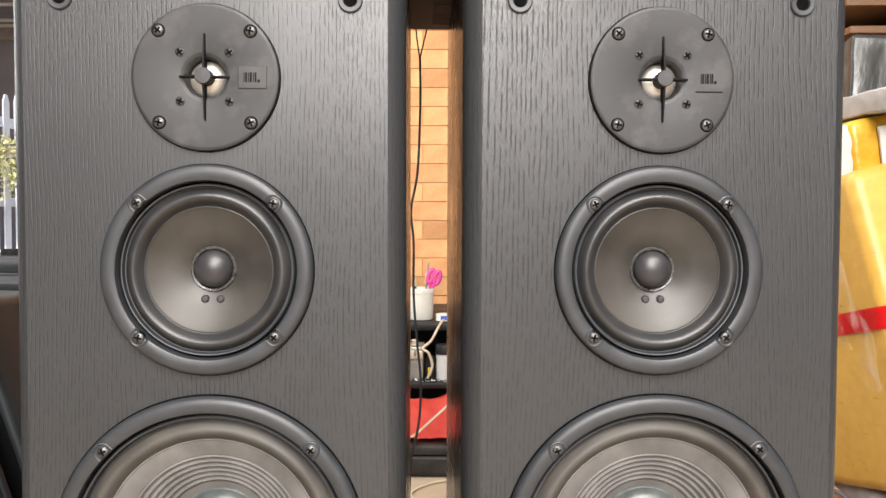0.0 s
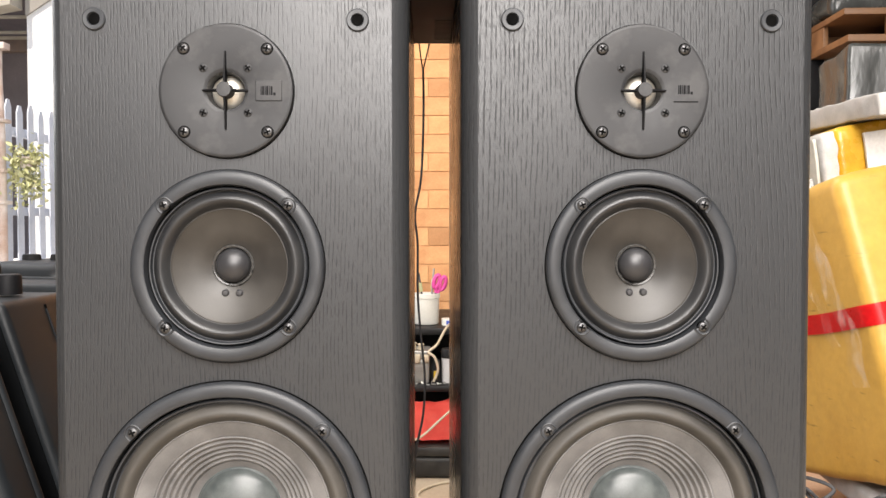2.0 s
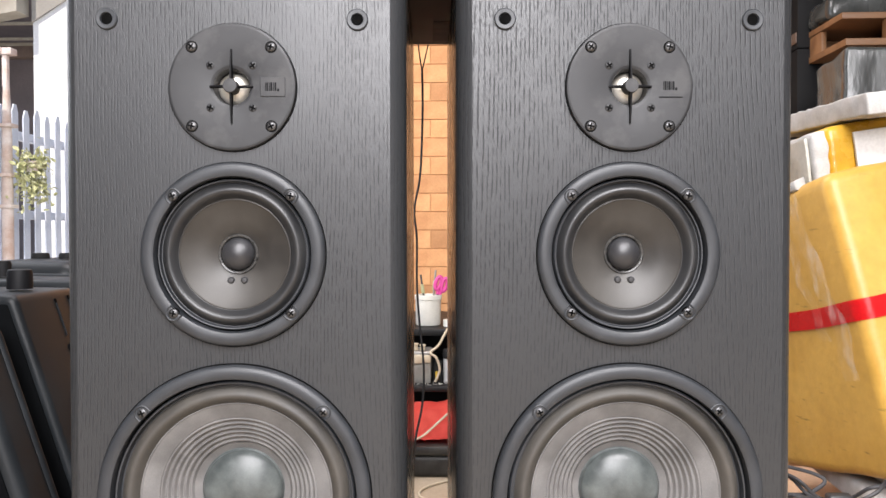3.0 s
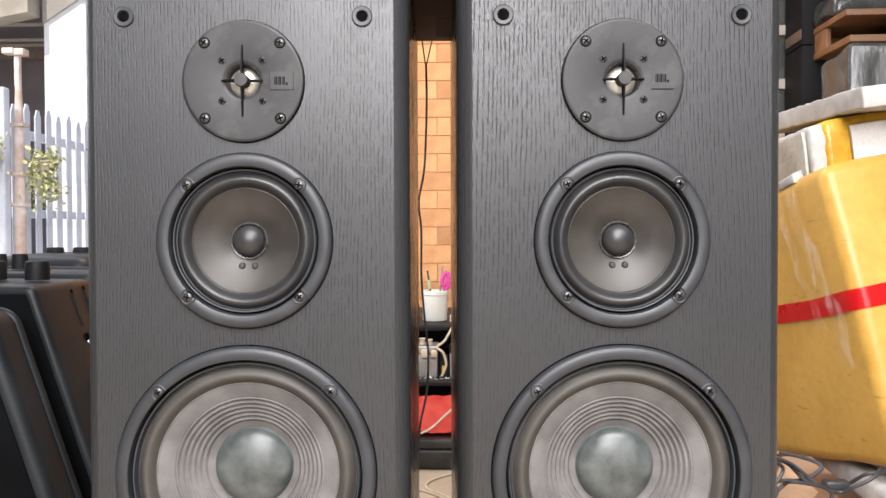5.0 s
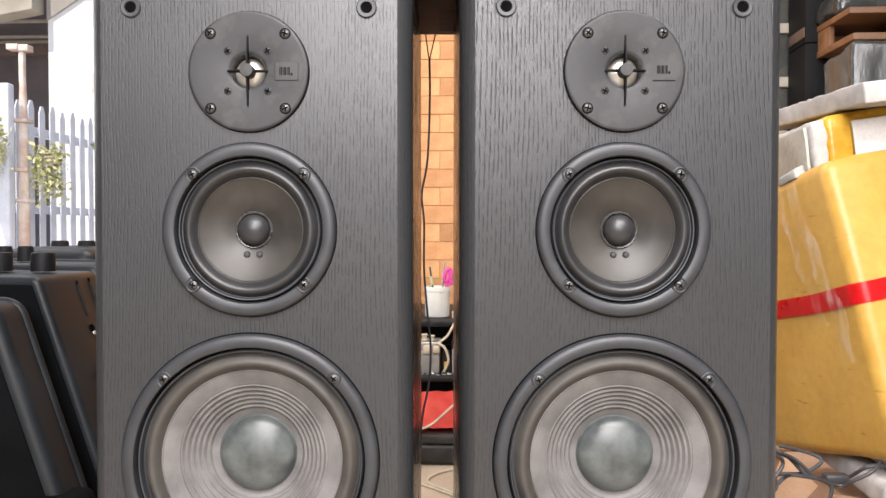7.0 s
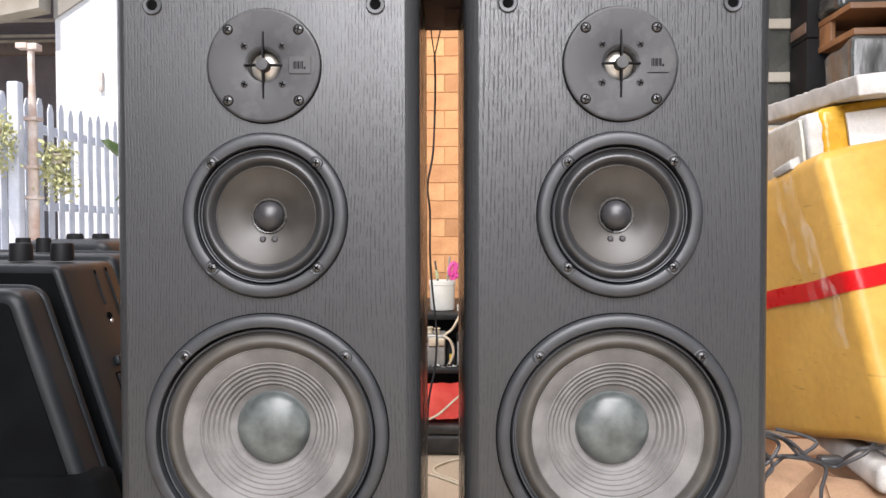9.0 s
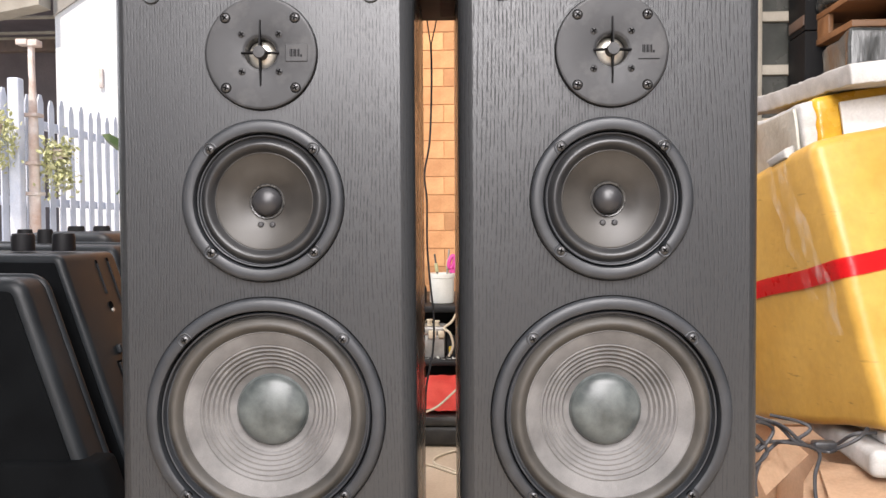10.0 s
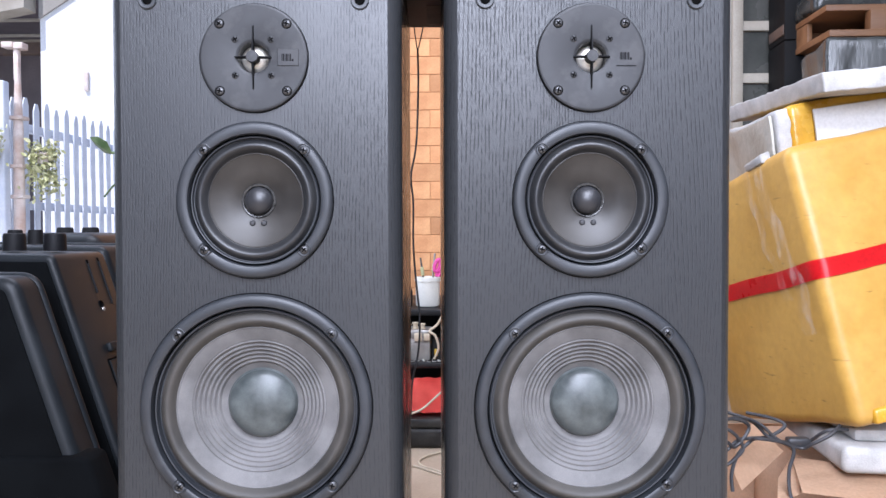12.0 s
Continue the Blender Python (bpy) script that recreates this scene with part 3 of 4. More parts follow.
    part("cone", turned([(0.0458, 0.0030), (0.0450, 0.0026), (0.0440, 0.0036), (0.0300, 0.0092), (0.0150, 0.0160), (0.0135, 0.0172)], 96), M_MIDCONE, mid, "dark brown-grey paper cone")
    part("glue_bead", turned([(0.0168, 0.0148), (0.0160, 0.0138), (0.0149, 0.0142), (0.0137, 0.0160)], 64), M_GLUERING, mid, "shiny bead of dried glue")
    part("dust_cap", turned([(0.0138, 0.0160)] + dome(0.0136, 0.0148, 0.0098, 12), 64), M_MIDCAP, mid, "domed satin black dust cap")
    for x in (-0.0056, 0.0056):
        part("lead_rivet", turned([(0.0030, 0.0140), (0.0029, 0.0114), (0.0019, 0.0102), (0, 0.0100)], 16, (x, 0, -0.0218)), M_MIDCAP, mid)
    k = 0
    for x in (-0.0476, 0.0476):
        for z in (-0.0476, 0.0476):
            shared("screw", SCREWS[(k * 2) % 3], mid, pose(x, -0.0054, z))
            k += 1

    # woofer
    bm = bmesh.new()
    lathe(bm, [(0.1115, 0.001), (0.1119, -0.0022), (0.1112, -0.0050), (0.1096, -0.0066), (0.1072, -0.0073), (0.1046, -0.0074), (0.1014, -0.0071), (0.1004, -0.0064), (0.0999, -0.0034), (0.0996, 0.0034), (0.0986, 0.0036), (0.0980, -0.0016), (0.0972, -0.0026), (0.0962, -0.0024), (0.0954, 0.0006), (0.0950, 0.0040), (0.0890, 0.0036)], 120)
    wf = part("woofer", bm, M_PLASTIC, sp, "satin black moulded woofer rim")
    wf.location = (0, 0, Z_WOOF)
    for x in (-0.0733, 0.0733):
        for z in (-0.0733, 0.0733):
            part("screw_boss", boss(x, z, 0.0062, -0.0071), M_PLASTIC, wf)
    # Same painted shade for the woofer: outer edge, then inner groove.
    part("contact_shade_ring", turned([(0.1128, 0.0004), (0.1128, -0.0007), (0.1112, -0.0008)], 120), M_DARK, wf)
    part("groove_shade_ring", turned([(0.0995, 0.0024), (0.0990, 0.0020), (0.0982, 0.0022)], 120), M_DARK, wf)
    part("surround", turned(arc(0.0936, 0.0034, 0.0790, 0.0044, 0.0068, 14) + [(0.0776, 0.0052)], 120), M_FOAMRING, wf, "aged grey-brown roll surround")
    prof = [(0.0800, 0.0042), (0.0786, 0.0034), (0.0776, 0.0046)]
    n = 220
    for i in range(1, n + 1):
        r = 0.0776 + (0.0330 - 0.0776) * i / n
        y = 0.0046 + 0.0250 * ((0.0776 - r) / 0.0446) ** 1.12
        if 0.0410 < r < 0.0655:
            y += -0.0009 * math.cos((r - 0.0640) / 0.0042 * 2 * math.pi)
        prof.append((r, y))
    part("cone", turned(prof, 120), M_CONE, wf, "dusty grey ribbed paper cone")
    part("dust_cap", turned([(0.0355, 0.0290), (0.0346, 0.0272)] + dome(0.0341, 0.0268, 0.0140, 16), 96), M_CAP, wf, "dusty green-grey domed dust cap")
    k = 1
    for x in (-0.0733, 0.0733):
        for z in (-0.0733, 0.0733):
            shared("screw", SCREWS[k % 3], wf, pose(x, -0.0060, z))
            k += 1
    return sp


SP_YAW = 2.6
speaker = loudspeaker(True)
speaker.matrix_basis = pose(-0.1655, 0.52, 0, 0, 0, SP_YAW)
second = loudspeaker(False)
second.matrix_basis = pose(0.1576, 0.5305, 0, 0, 0, SP_YAW)

# hi-fi deck lying across both loudspeakers
deck = thing("stereo_deck", pose(-0.005, 0.52, 0.956, 0, 0, SP_YAW), "dark brown stereo deck lying across both loudspeakers", "amplifier")
part("casing", boxed((-0.21, 0.03, 0.004), (0.21, 0.315, 0.11), 0.004), M_DARKWOOD, deck)
base = part("base_plate", boxed((-0.205, 0.034, 0.0), (0.205, 0.311, 0.0039), 0.0008, 1), M_DARKWOOD, deck, "dull brown steel base plate")
for i in range(16):
    part("vent_slot", boxed((0.004, 0.21 + i * 0.0052, -0.0008), (0.030, 0.2122 + i * 0.0052, -0.0002)), M_PLASTIC, base)
for y in (0.235, 0.292):
    shared("screw", DARK_SCREWS[0], base, pose(0.024, y, -0.0002, -90, 0, 0))
lead = thing("hanging_cable", pose(0, 0, 0), "thin black twin cable hanging behind the loudspeakers", "cable")
part("strand", piped([(-0.034, 0.845, 0.965), (-0.0325, 0.855, 0.950), (-0.030, 0.86, 0.932)], 0.0009), M_CABLE, lead)
part("strand", piped([(-0.020, 0.845, 0.965), (-0.0245, 0.855, 0.950), (-0.0292, 0.86, 0.932)], 0.0009), M_CABLE, lead)
part("cord", piped([(-0.0296, 0.86, 0.934), (-0.0290, 0.86, 0.88), (-0.032, 0.86, 0.802), (-0.0395, 0.86, 0.757), (-0.0365, 0.86, 0.72), (-0.0365, 0.86, 0.661), (-0.033, 0.86, 0.61), (-0.028, 0.86, 0.558), (-0.030, 0.86, 0.51), (-0.039, 0.86, 0.463), (-0.043, 0.87, 0.40), (-0.06, 0.9, 0.2), (-0.10, 0.95, 0.006), (-0.20, 1.1, 0.004)], 0.0015), M_CABLE, lead)


# ---- workbench corner behind the loudspeakers ----
bench = thing("work_table", pose(-0.10, 2.45, 0.0), "low black work table with two shelves", "table")
part("tabletop", boxed((-0.40, 0.0, 0.385), (0.45, 0.60, 0.408), 0.004), M_BLACKPAINT, bench)
part("shelf", boxed((-0.40, -0.14, 0.225), (0.45, 0.60, 0.243), 0.004), M_BLACKPAINT, bench, "black shelf with dust and metal swarf")
for x in (-0.40, 0.41):
    for y in (0.01, 0.55):
        part("leg", boxed((x, y, 0.0), (x + 0.04, y + 0.04, 0.224), 0.003), M_BLACKPAINT, bench)
        part("post", boxed((x, y, 0.2435), (x + 0.04, y + 0.04, 0.3845), 0.003), M_BLACKPAINT, bench)

part("back_board", boxed((-0.36, 0.552, 0.0), (0.41, 0.568, 0.3845), 0.002), M_BLACKPAINT, bench, "dark board closing the back")

tub = thing("plastic_tub", pose(-0.102, 2.555, 0.4085), "white plastic tub holding scissors and tools", "tub")
bm = bmesh.new()
lathe(bm, [(0.0, 0.002), (0.041, 0.002), (0.0435, 0.006), (0.0445, 0.090), (0.0475, 0.092), (0.0475, 0.106), (0.0455, 0.1075), (0.043, 0.106), (0.0415, 0.010), (0.0, 0.009)], 40)
bmesh.ops.transform(bm, matrix=pose(0, 0, 0, 90, 0, 0), verts=bm.verts)
part("tub_wall", bm, M_TUB, tub)
shears = thing("scissors", pose(-0.088, 2.545, 0.44, 0, 16, 8), "scissors with pink handles standing in the tub", "scissors")
bm = bmesh.new()
for side in (-1, 1):
    ring = [(side * 0.011 + 0.009 * math.cos(t), 0, 0.118 + 0.022 * math.sin(t)) for t in [2 * math.pi * i / 12 for i in range(13)]]
    pipe(bm, ring, 0.0075, 8, 3)
    pipe(bm, [(side * 0.008, 0, 0.10), (side * 0.003, 0, 0.08)], 0.006, 8, 3)
part("handle", bm, M_PINK, shears, "pink plastic finger loops")
part("blade", boxed((-0.006, -0.001, -0.028), (0.006, 0.001, 0.082), 0.0005, 1), M_STEEL, shears)
for x, turn, h, mt in ((-0.105, -8, 0.17, M_STEEL), (-0.092, 5, 0.185, M_CHASSIS)):
    tool = thing("screwdriver", pose(x, 2.56, 0.4165, 0, turn, 0), "thin hand tool standing in the tub", "tool", "tools in the tub")
    part("shank", piped([(0, 0, 0.0), (0, 0, h)], 0.0035), mt, tool)
    part("tool_grip", piped([(0, 0, h * 0.62), (0, 0, h * 0.66), (0, 0, h * 0.78), (0, 0, h * 0.80)], 0.0065), M_LEAF, tool)
lidthing = thing("tape_roll", pose(-0.022, 2.53, 0.409), "small white roll with a blue label on the table", "tape roll")
bm = bmesh.new()
lathe(bm, [(0.018, 0.0), (0.027, 0.0), (0.027, 0.022), (0.018, 0.022), (0.018, 0.0)], 28)
bmesh.ops.transform(bm, matrix=pose(0, 0, 0, 90, 0, 0), verts=bm.verts)
part("roll", bm, M_TUB, lidthing)
part("sticker", boxed((-0.010, -0.0285, 0.004), (0.010, -0.0262, 0.018), 0.001, 1), M_BLUE, lidthing)
bottle = thing("dark_bottle", pose(-0.172, 2.56, 0.4085), "small dark green bottle on the table", "bottle")
bm = bmesh.new()
lathe(bm, [(0.0, 0.0), (0.014, 0.0), (0.0145, 0.055), (0.008, 0.068), (0.008, 0.082), (0.0, 0.083)], 20)
bmesh.ops.transform(bm, matrix=pose(0, 0, 0, 90, 0, 0), verts=bm.verts)
part("bottle_body", bm, M_BLACKPAINT, bottle)

# metal box and bits on the shelf
chassis = thing("transformer_box", pose(-0.19, 2.36, 0.2435), "dented grey steel transformer box on the shelf", "metal box")
part("case", boxed((0.0, 0.0, 0.0), (0.105, 0.10, 0.075), 0.004), M_CHASSIS, chassis)
part("top_plate", boxed((-0.003, -0.004, 0.0752), (0.108, 0.10, 0.104), 0.006), M_CHASSIS, chassis)
part("fuse_block", boxed((0.052, -0.016, 0.066), (0.078, -0.0045, 0.094), 0.004), M_BEIGECABLE, chassis)
part("fuse_block", boxed((0.084, -0.016, 0.068), (0.106, -0.0045, 0.092), 0.004), M_BEIGECABLE, chassis)
for x, h in ((0.030, 0.016), (0.054, 0.022), (0.078, 0.018)):
    bm = bmesh.new()
    lathe(bm, [(0.0, 0.0), (0.0105, 0.0), (0.0115, 0.003), (0.0085, 0.005), (0.0085, h - 0.004), (0.0115, h - 0.003), (0.0105, h), (0.0, h)], 20)
    bmesh.ops.transform(bm, matrix=pose(x, 0.022, 0.1045, 90, 0, 0), verts=bm.verts)
    part("coil_bobbin", bm, M_BEIGECABLE, chassis, "small beige wound coil")
for k in range(9):
    x, y = -0.16 + 0.018 * k, 2.325 + 0.008 * ((k * 5) % 4)
    scrap = thing("metal_scrap", pose(x, y, 0.2436, 0, 0, 37 * k), "pale bent metal scrap lying on the shelf", "scrap", "scraps on the shelf")
    bm = boxed((-0.008, -0.003, 0.0), (0.007, 0.003, 0.0022), 0.0006, 1)
    box(bm, (0.0045, -0.003, 0.0), (0.0068, 0.003, 0.006 + 0.002 * (k % 3)), 0.0005, 1)
    part("strip", bm, M_TUB if k % 3 == 0 else M_CHASSIS, scrap)
bin_ = thing("parts_jar", pose(-0.064, 2.37, 0.2435), "small jar with an amber fitting on the shelf", "jar")
bm = bmesh.new()
lathe(bm, [(0.0, 0.0), (0.014, 0.0), (0.014, 0.07), (0.012, 0.074), (0.0, 0.074)], 20)
bmesh.ops.transform(bm, matrix=pose(0, 0, 0, 90, 0, 0), verts=bm.verts)
part("jar_body", bm, M_BLACKPAINT, bin_)
part("fitting", boxed((-0.006, -0.019, 0.014), (0.005, -0.0138, 0.040), 0.003), M_AMBER, bin_, "amber plastic fitting")
can = thing("paint_can", pose(-0.018, 2.38, 0.2435), "small pink and white can with a dark green lid", "can")
bm = bmesh.new()
lathe(bm, [(0.0, 0.0), (0.027, 0.0), (0.027, 0.078), (0.0, 0.079)], 28)
bmesh.ops.transform(bm, matrix=pose(0, 0, 0, 90, 0, 0), verts=bm.verts)
part("can_body", bm, M_LABEL, can)
bm = bmesh.new()
lathe(bm, [(0.0285, 0.0795), (0.0285, 0.104), (0.026, 0.108), (0.0, 0.108)], 28)
bmesh.ops.transform(bm, matrix=pose(0, 0, 0, 90, 0, 0), verts=bm.verts)
part("lid", bm, M_BLACKPAINT, can)
wire = thing("beige_wire", pose(0, 0, 0), "beige wire looping over the metal box", "cable")
part("cord", piped([(-0.02, 2.52, 0.415), (-0.035, 2.43, 0.405), (-0.06, 2.37, 0.365), (-0.085, 2.345, 0.345), (-0.066, 2.335, 0.33), (-0.055, 2.335, 0.29), (-0.07, 2.34, 0.252)], 0.0042), M_BEIGECABLE, wire)

# red cloth over a black case
case = thing("black_case", pose(-0.10, 2.15, 0.0), "scuffed black hard case on the floor", "case")
part("case_body", boxed((-0.45, 0.005, 0.0), (0.50, 0.245, 0.066), 0.016, 4), M_CASE, case)
part("case_lid", boxed((-0.455, 0.0, 0.0665), (0.505, 0.25, 0.096), 0.008), M_CASE, case)
bm = bmesh.new()
nx, ny = 36, 18
grid = []
for j in range(ny + 1):
    row = []
    for i in range(nx + 1):
        x = -0.36 + 0.50 * i / nx
        y = 2.175 + 0.17 * j / ny
        u = j / ny
        h = 0.105 * math.sin(math.pi * min(1, u * 0.62 + 0.02)) ** 0.7
        h *= 0.75 + 0.55 * noise.noise(Vector((x * 9, (y - 0.11) * 6, 0.3))) + 0.45 * max(0.0, (x + 0.10) * 5)
        h += 0.010 * noise.noise(Vector((x * 30, y * 26, 2.0)))
        row.append(bm.verts.new((x, y, 0.0985 + max(h, 0.0))))
    grid.append(row)
for j in range(ny):
    for i in range(nx):
        bm.faces.new((grid[j][i], grid[j][i + 1], grid[j + 1][i + 1], grid[j + 1][i]))
bmesh.ops.solidify(bm, geom=bm.faces[:], thickness=0.002)
cloth = part("red_cloth", bm, M_REDCLOTH, None, "", 80)
tagged(cloth, "crumpled bright red cloth on the black case", "cloth")
wire2 = thing("beige_wire", pose(0, 0, 0), "beige wire lying across the red cloth", "cable")
part("cord", piped([(0.0, 2.205, 0.205), (-0.05, 2.165, 0.168), (-0.10, 2.150, 0.127), (-0.16, 2.138, 0.10), (-0.2, 2.13, 0.05), (-0.24, 2.1, 0.006), (-0.3, 2.05, 0.005)], 0.0034), M_BEIGECABLE, wire2)
wire3 = thing("beige_cable_loop", pose(0, 0, 0), "dirty beige cable coiled on the cement floor", "cable")
part("cord", piped([(0.06, 2.135, 0.004), (-0.031, 2.112, 0.004), (-0.085, 2.06, 0.004), (-0.102, 2.013, 0.004), (-0.09, 1.97, 0.004), (-0.05, 1.93, 0.004), (-0.016, 1.877, 0.009), (0.06, 1.84, 0.004)], 0.0034), M_BEIGECABLE, wire3)
part("cord", piped([(-0.22, 1.99, 0.004), (-0.12, 1.97, 0.004), (-0.06, 1.92, 0.004), (-0.012, 1.874, 0.004), (0.06, 1.85, 0.004)], 0.0032), M_BEIGECABLE, wire3)

# ---- packing pile beside the loudspeakers ----
carton = thing("cardboard_box", pose(0.44, 0.935, 0.0), "open brown cardboard box with bent flaps", "cardboard box")
bm = bmesh.new()
for lo, hi in (((0.0, 0.0, 0.0), (0.005, 0.52, 0.262)), ((0.0052, 0.0, 0.0), (0.64, 0.005, 0.262)), ((0.0052, 0.515, 0.0), (0.64, 0.52, 0.262)), ((0.635, 0.0052, 0.0), (0.64, 0.5148, 0.262)), ((0.0052, 0.0052, 0.0), (0.6348, 0.5148, 0.005))):
    box(bm, lo, hi, 0.001, 1)
part("carton_body", bm, M_CARD, carton)
part("folded_liner", boxed((0.22, 0.006, 0.0055), (0.634, 0.514, 0.258), 0.004), M_CARD, carton, "folded cardboard filling one side")


def flap(pts, parent, t=0.004):
    bm = bmesh.new()
    a = [bm.verts.new(p) for p in pts]
    bm.faces.new(a)
    bmesh.ops.solidify(bm, geom=bm.faces[:], thickness=t)
    return part("flap", bm, M_CARD, parent)


flap([(0.013, 0.065, 0.312), (0.100, 0.205, 0.341), (0.131, 0.145, 0.308), (0.026, 0.045, 0.275)], carton)
flap([(0.132, 0.115, 0.307), (0.257, 0.065, 0.304), (0.205, -0.035, 0.286), (0.097, -0.005, 0.289)], carton)
flap([(0.090, 0.065, 0.289), (0.134, 0.125, 0.303), (0.106, 0.015, 0.282), (0.056, -0.015, 0.276)], carton)
flap([(-0.02, 0.16, 0.30), (0.04, 0.24, 0.32), (0.09, 0.30, 0.272), (-0.01, 0.25, 0.266)], carton)

lid = thing("foam_lid", pose(0.612, 0.962, 0.306, 0, 0, -5), "white polystyrene lid under the yellow box", "foam lid")
part("lid_slab", boxed((0.0, 0.0, 0.0), (0.48, 0.34, 0.042), 0.012, 4), M_FOAM, lid)
part("lid_step", boxed((0.03, 0.035, 0.0425), (0.45, 0.31, 0.062), 0.006), M_FOAM, lid)

def band(bm, p, e1, e2, up, w, d, h, r):
    """A strip of tape round a rounded box, a little proud of it."""
    path = [p + e2 * d - e1 * 0.003]
    for k in range(13):
        path.append(p + e2 * (d - (d - r) * k / 12) - e1 * 0.003)
    for k in range(1, 9):
        t = math.pi / 2 * k / 8
        path.append(p + e1 * (r - (r + 0.003) * math.cos(t)) + e2 * (r - (r + 0.003) * math.sin(t)))
    for k in range(1, 13):
        path.append(p + e1 * (r + (w - r) * k / 12) - e2 * 0.003)
    rows = []
    for q in path:
        dent = noise.noise_vector(q * 9.0) * 0.004
        rows.append([bm.verts.new(q + up * h * s + dent) for s in (0.0, 0.33, 0.66, 1.0)])
    for a, b in zip(rows, rows[1:]):
        for i in range(3):
            bm.faces.new((a[i], b[i], b[i + 1], a[i + 1]))
    bmesh.ops.solidify(bm, geom=bm.faces[:], thickness=0.0012)


E1, E2, UP = Vector((0.950, 0.170, 0.215)), Vector((-0.148, 0.968, -0.20)), Vector((-0.172, 0.186, 0.967))
CORNER = Vector((0.624, 0.945, 0.388))
ybox = thing("yellow_foam_box", pose(0, 0, 0), "tilted polystyrene box wrapped in yellow packing tape", "foam box")
bm = bmesh.new()
hexa(bm, CORNER - UP * 0.008, E1 * 0.46, E2 * 0.40, UP * 0.448, 7, 0.020, 0.004, 5)
part("box_shell", bm, M_YELLOW, ybox, "", 60)
bm = bmesh.new()
band(bm, CORNER + UP * 0.222, E1, E2, UP, 0.46, 0.40, 0.030, 0.024)
part("red_band", bm, M_REDTAPE, ybox, "band of glossy red tape", 60)
bm = bmesh.new()
for s0, s1, off, wid in ((0.14, 0.43, 0.0, 0.034), (0.20, 0.43, 0.045, 0.022)):
    rows = []
    for k in range(21):
        s = s0 + (s1 - s0) * k / 20
        q = CORNER + UP * s - E1 * 0.0058 + E2 * (0.030 + off + 0.045 * max(0.0, (s - 0.2) / 0.23) + 0.005 * math.sin(k * 0.9))
        dent = noise.noise_vector(q * 9.0) * 0.004
        rows.append([bm.verts.new(q + E2 * wid * a + dent - E1 * 0.0012 * abs(math.sin(k * 1.7 + 3 * a))) for a in (0.0, 0.5, 1.0)])
    for a, b in zip(rows, rows[1:]):
        for i in range(2):
            bm.faces.new((a[i], a[i + 1], b[i + 1], b[i]))
part("clear_tape", bm, M_CLEAR, ybox, "creased strip of clear packing tape", 70)
bm = bmesh.new()
hexa(bm, CORNER - UP * 0.006 + E1 * 0.028 - E2 * 0.005, E1 * 0.42, E2 * 0.02, UP * 0.024, 5, 0.006, 0.006)
part("tape_strip", bm, M_YELLOW2, ybox, "darker strip of yellow tape", 60)

bm = bmesh.new()
hexa(bm, CORNER + UP * 0.432 + E2 * 0.080 + E1 * 0.001, E1 * 0.03, E2 * 0.050, UP * 0.016, 5, 0.003, 0.008)
for v in bm.verts:
    v.co += noise.noise_vector(v.co * 55) * 0.006
part("torn_edge", bm, M_FOAM, ybox, "white foam showing where the tape is torn", 60)

inner = thing("taped_foam_box", pose(0, 0, 0), "white foam box half wrapped in yellow tape, with white label", "foam box")
I1, I2, IU = Vector((0.985, 0.05, 0.16)), Vector((-0.03, 0.995, -0.05)), Vector((-0.15, 0.05, 0.985))
IC = Vector((0.5755, 1.0815, 0.770))
bm = bmesh.new()
hexa(bm, IC - I1 * 0.009, I1 * 0.40, I2 * 0.30, IU * 0.116, 16, 0.008, 0.007)
for v in bm.verts:
    v.co += noise.noise_vector(v.co * 48) * 0.0032
part("foam_body", bm, M_FOAM, inner, "white foam with torn edge", 60)
bm = bmesh.new()
hexa(bm, IC - I1 * 0.015 + I2 * 0.012 + IU * 0.004, I1 * 0.005, I2 * 0.27, IU * 0.106, 9, 0.001, 0.009)
part("film_side", bm, M_FILM, inner, "grey plastic film over the side", 70)
bm = bmesh.new()
hexa(bm, IC - I2 * 0.006 + I1 * 0.012, I1 * 0.40, I2 * 0.28, IU * 0.119, 6, 0.012, 0.004)
part("tape_wrap", bm, M_YELLOW2, inner, "glossy yellow tape wrap", 60)
bm = bmesh.new()
hexa(bm, IC - I2 * 0.014 + I1 * 0.052 + IU * 0.01, I1 * 0.30, I2 * 0.006, IU * 0.092, 5, 0.001, 0.004)
part("label", bm, M_LABEL, inner, "blank white paper label", 60)

slabt = thing("foam_slab", pose(0, 0, 0), "chipped white polystyrene slab lying on the boxes", "foam slab")
S1, S2, SU = Vector((0.994, 0.02, 0.10)), Vector((0.015, 0.998, 0.041)), Vector((-0.10, 0.02, 0.994))
bm = bmesh.new()
hexa(bm, Vector((0.598, 1.0, 0.8935)), S1 * 0.42, S2 * 0.46, SU * 0.032, 34, 0.003, 0.0)
for v in bm.verts:
    v.co += noise.noise_vector(v.co * 95) * 0.0022 + noise.noise_vector(v.co * 14) * 0.002
part("slab", bm, M_FOAM, slabt, "", 60)

# black cables tangled over the carton
tangle = thing("cable_tangle", pose(0, 0, 0), "tangle of black cables on the cardboard box", "cable")
CORD = 0.0028
part("cord", piped([(0.40, 0.99, 0.372), (0.438, 0.985, 0.383), (0.464, 0.995, 0.385), (0.493, 1.005, 0.375), (0.511, 0.985, 0.356), (0.548, 0.995, 0.346), (0.578, 1.005, 0.345), (0.598, 0.985, 0.368), (0.63, 0.985, 0.37)], CORD), M_CABLE, tangle)
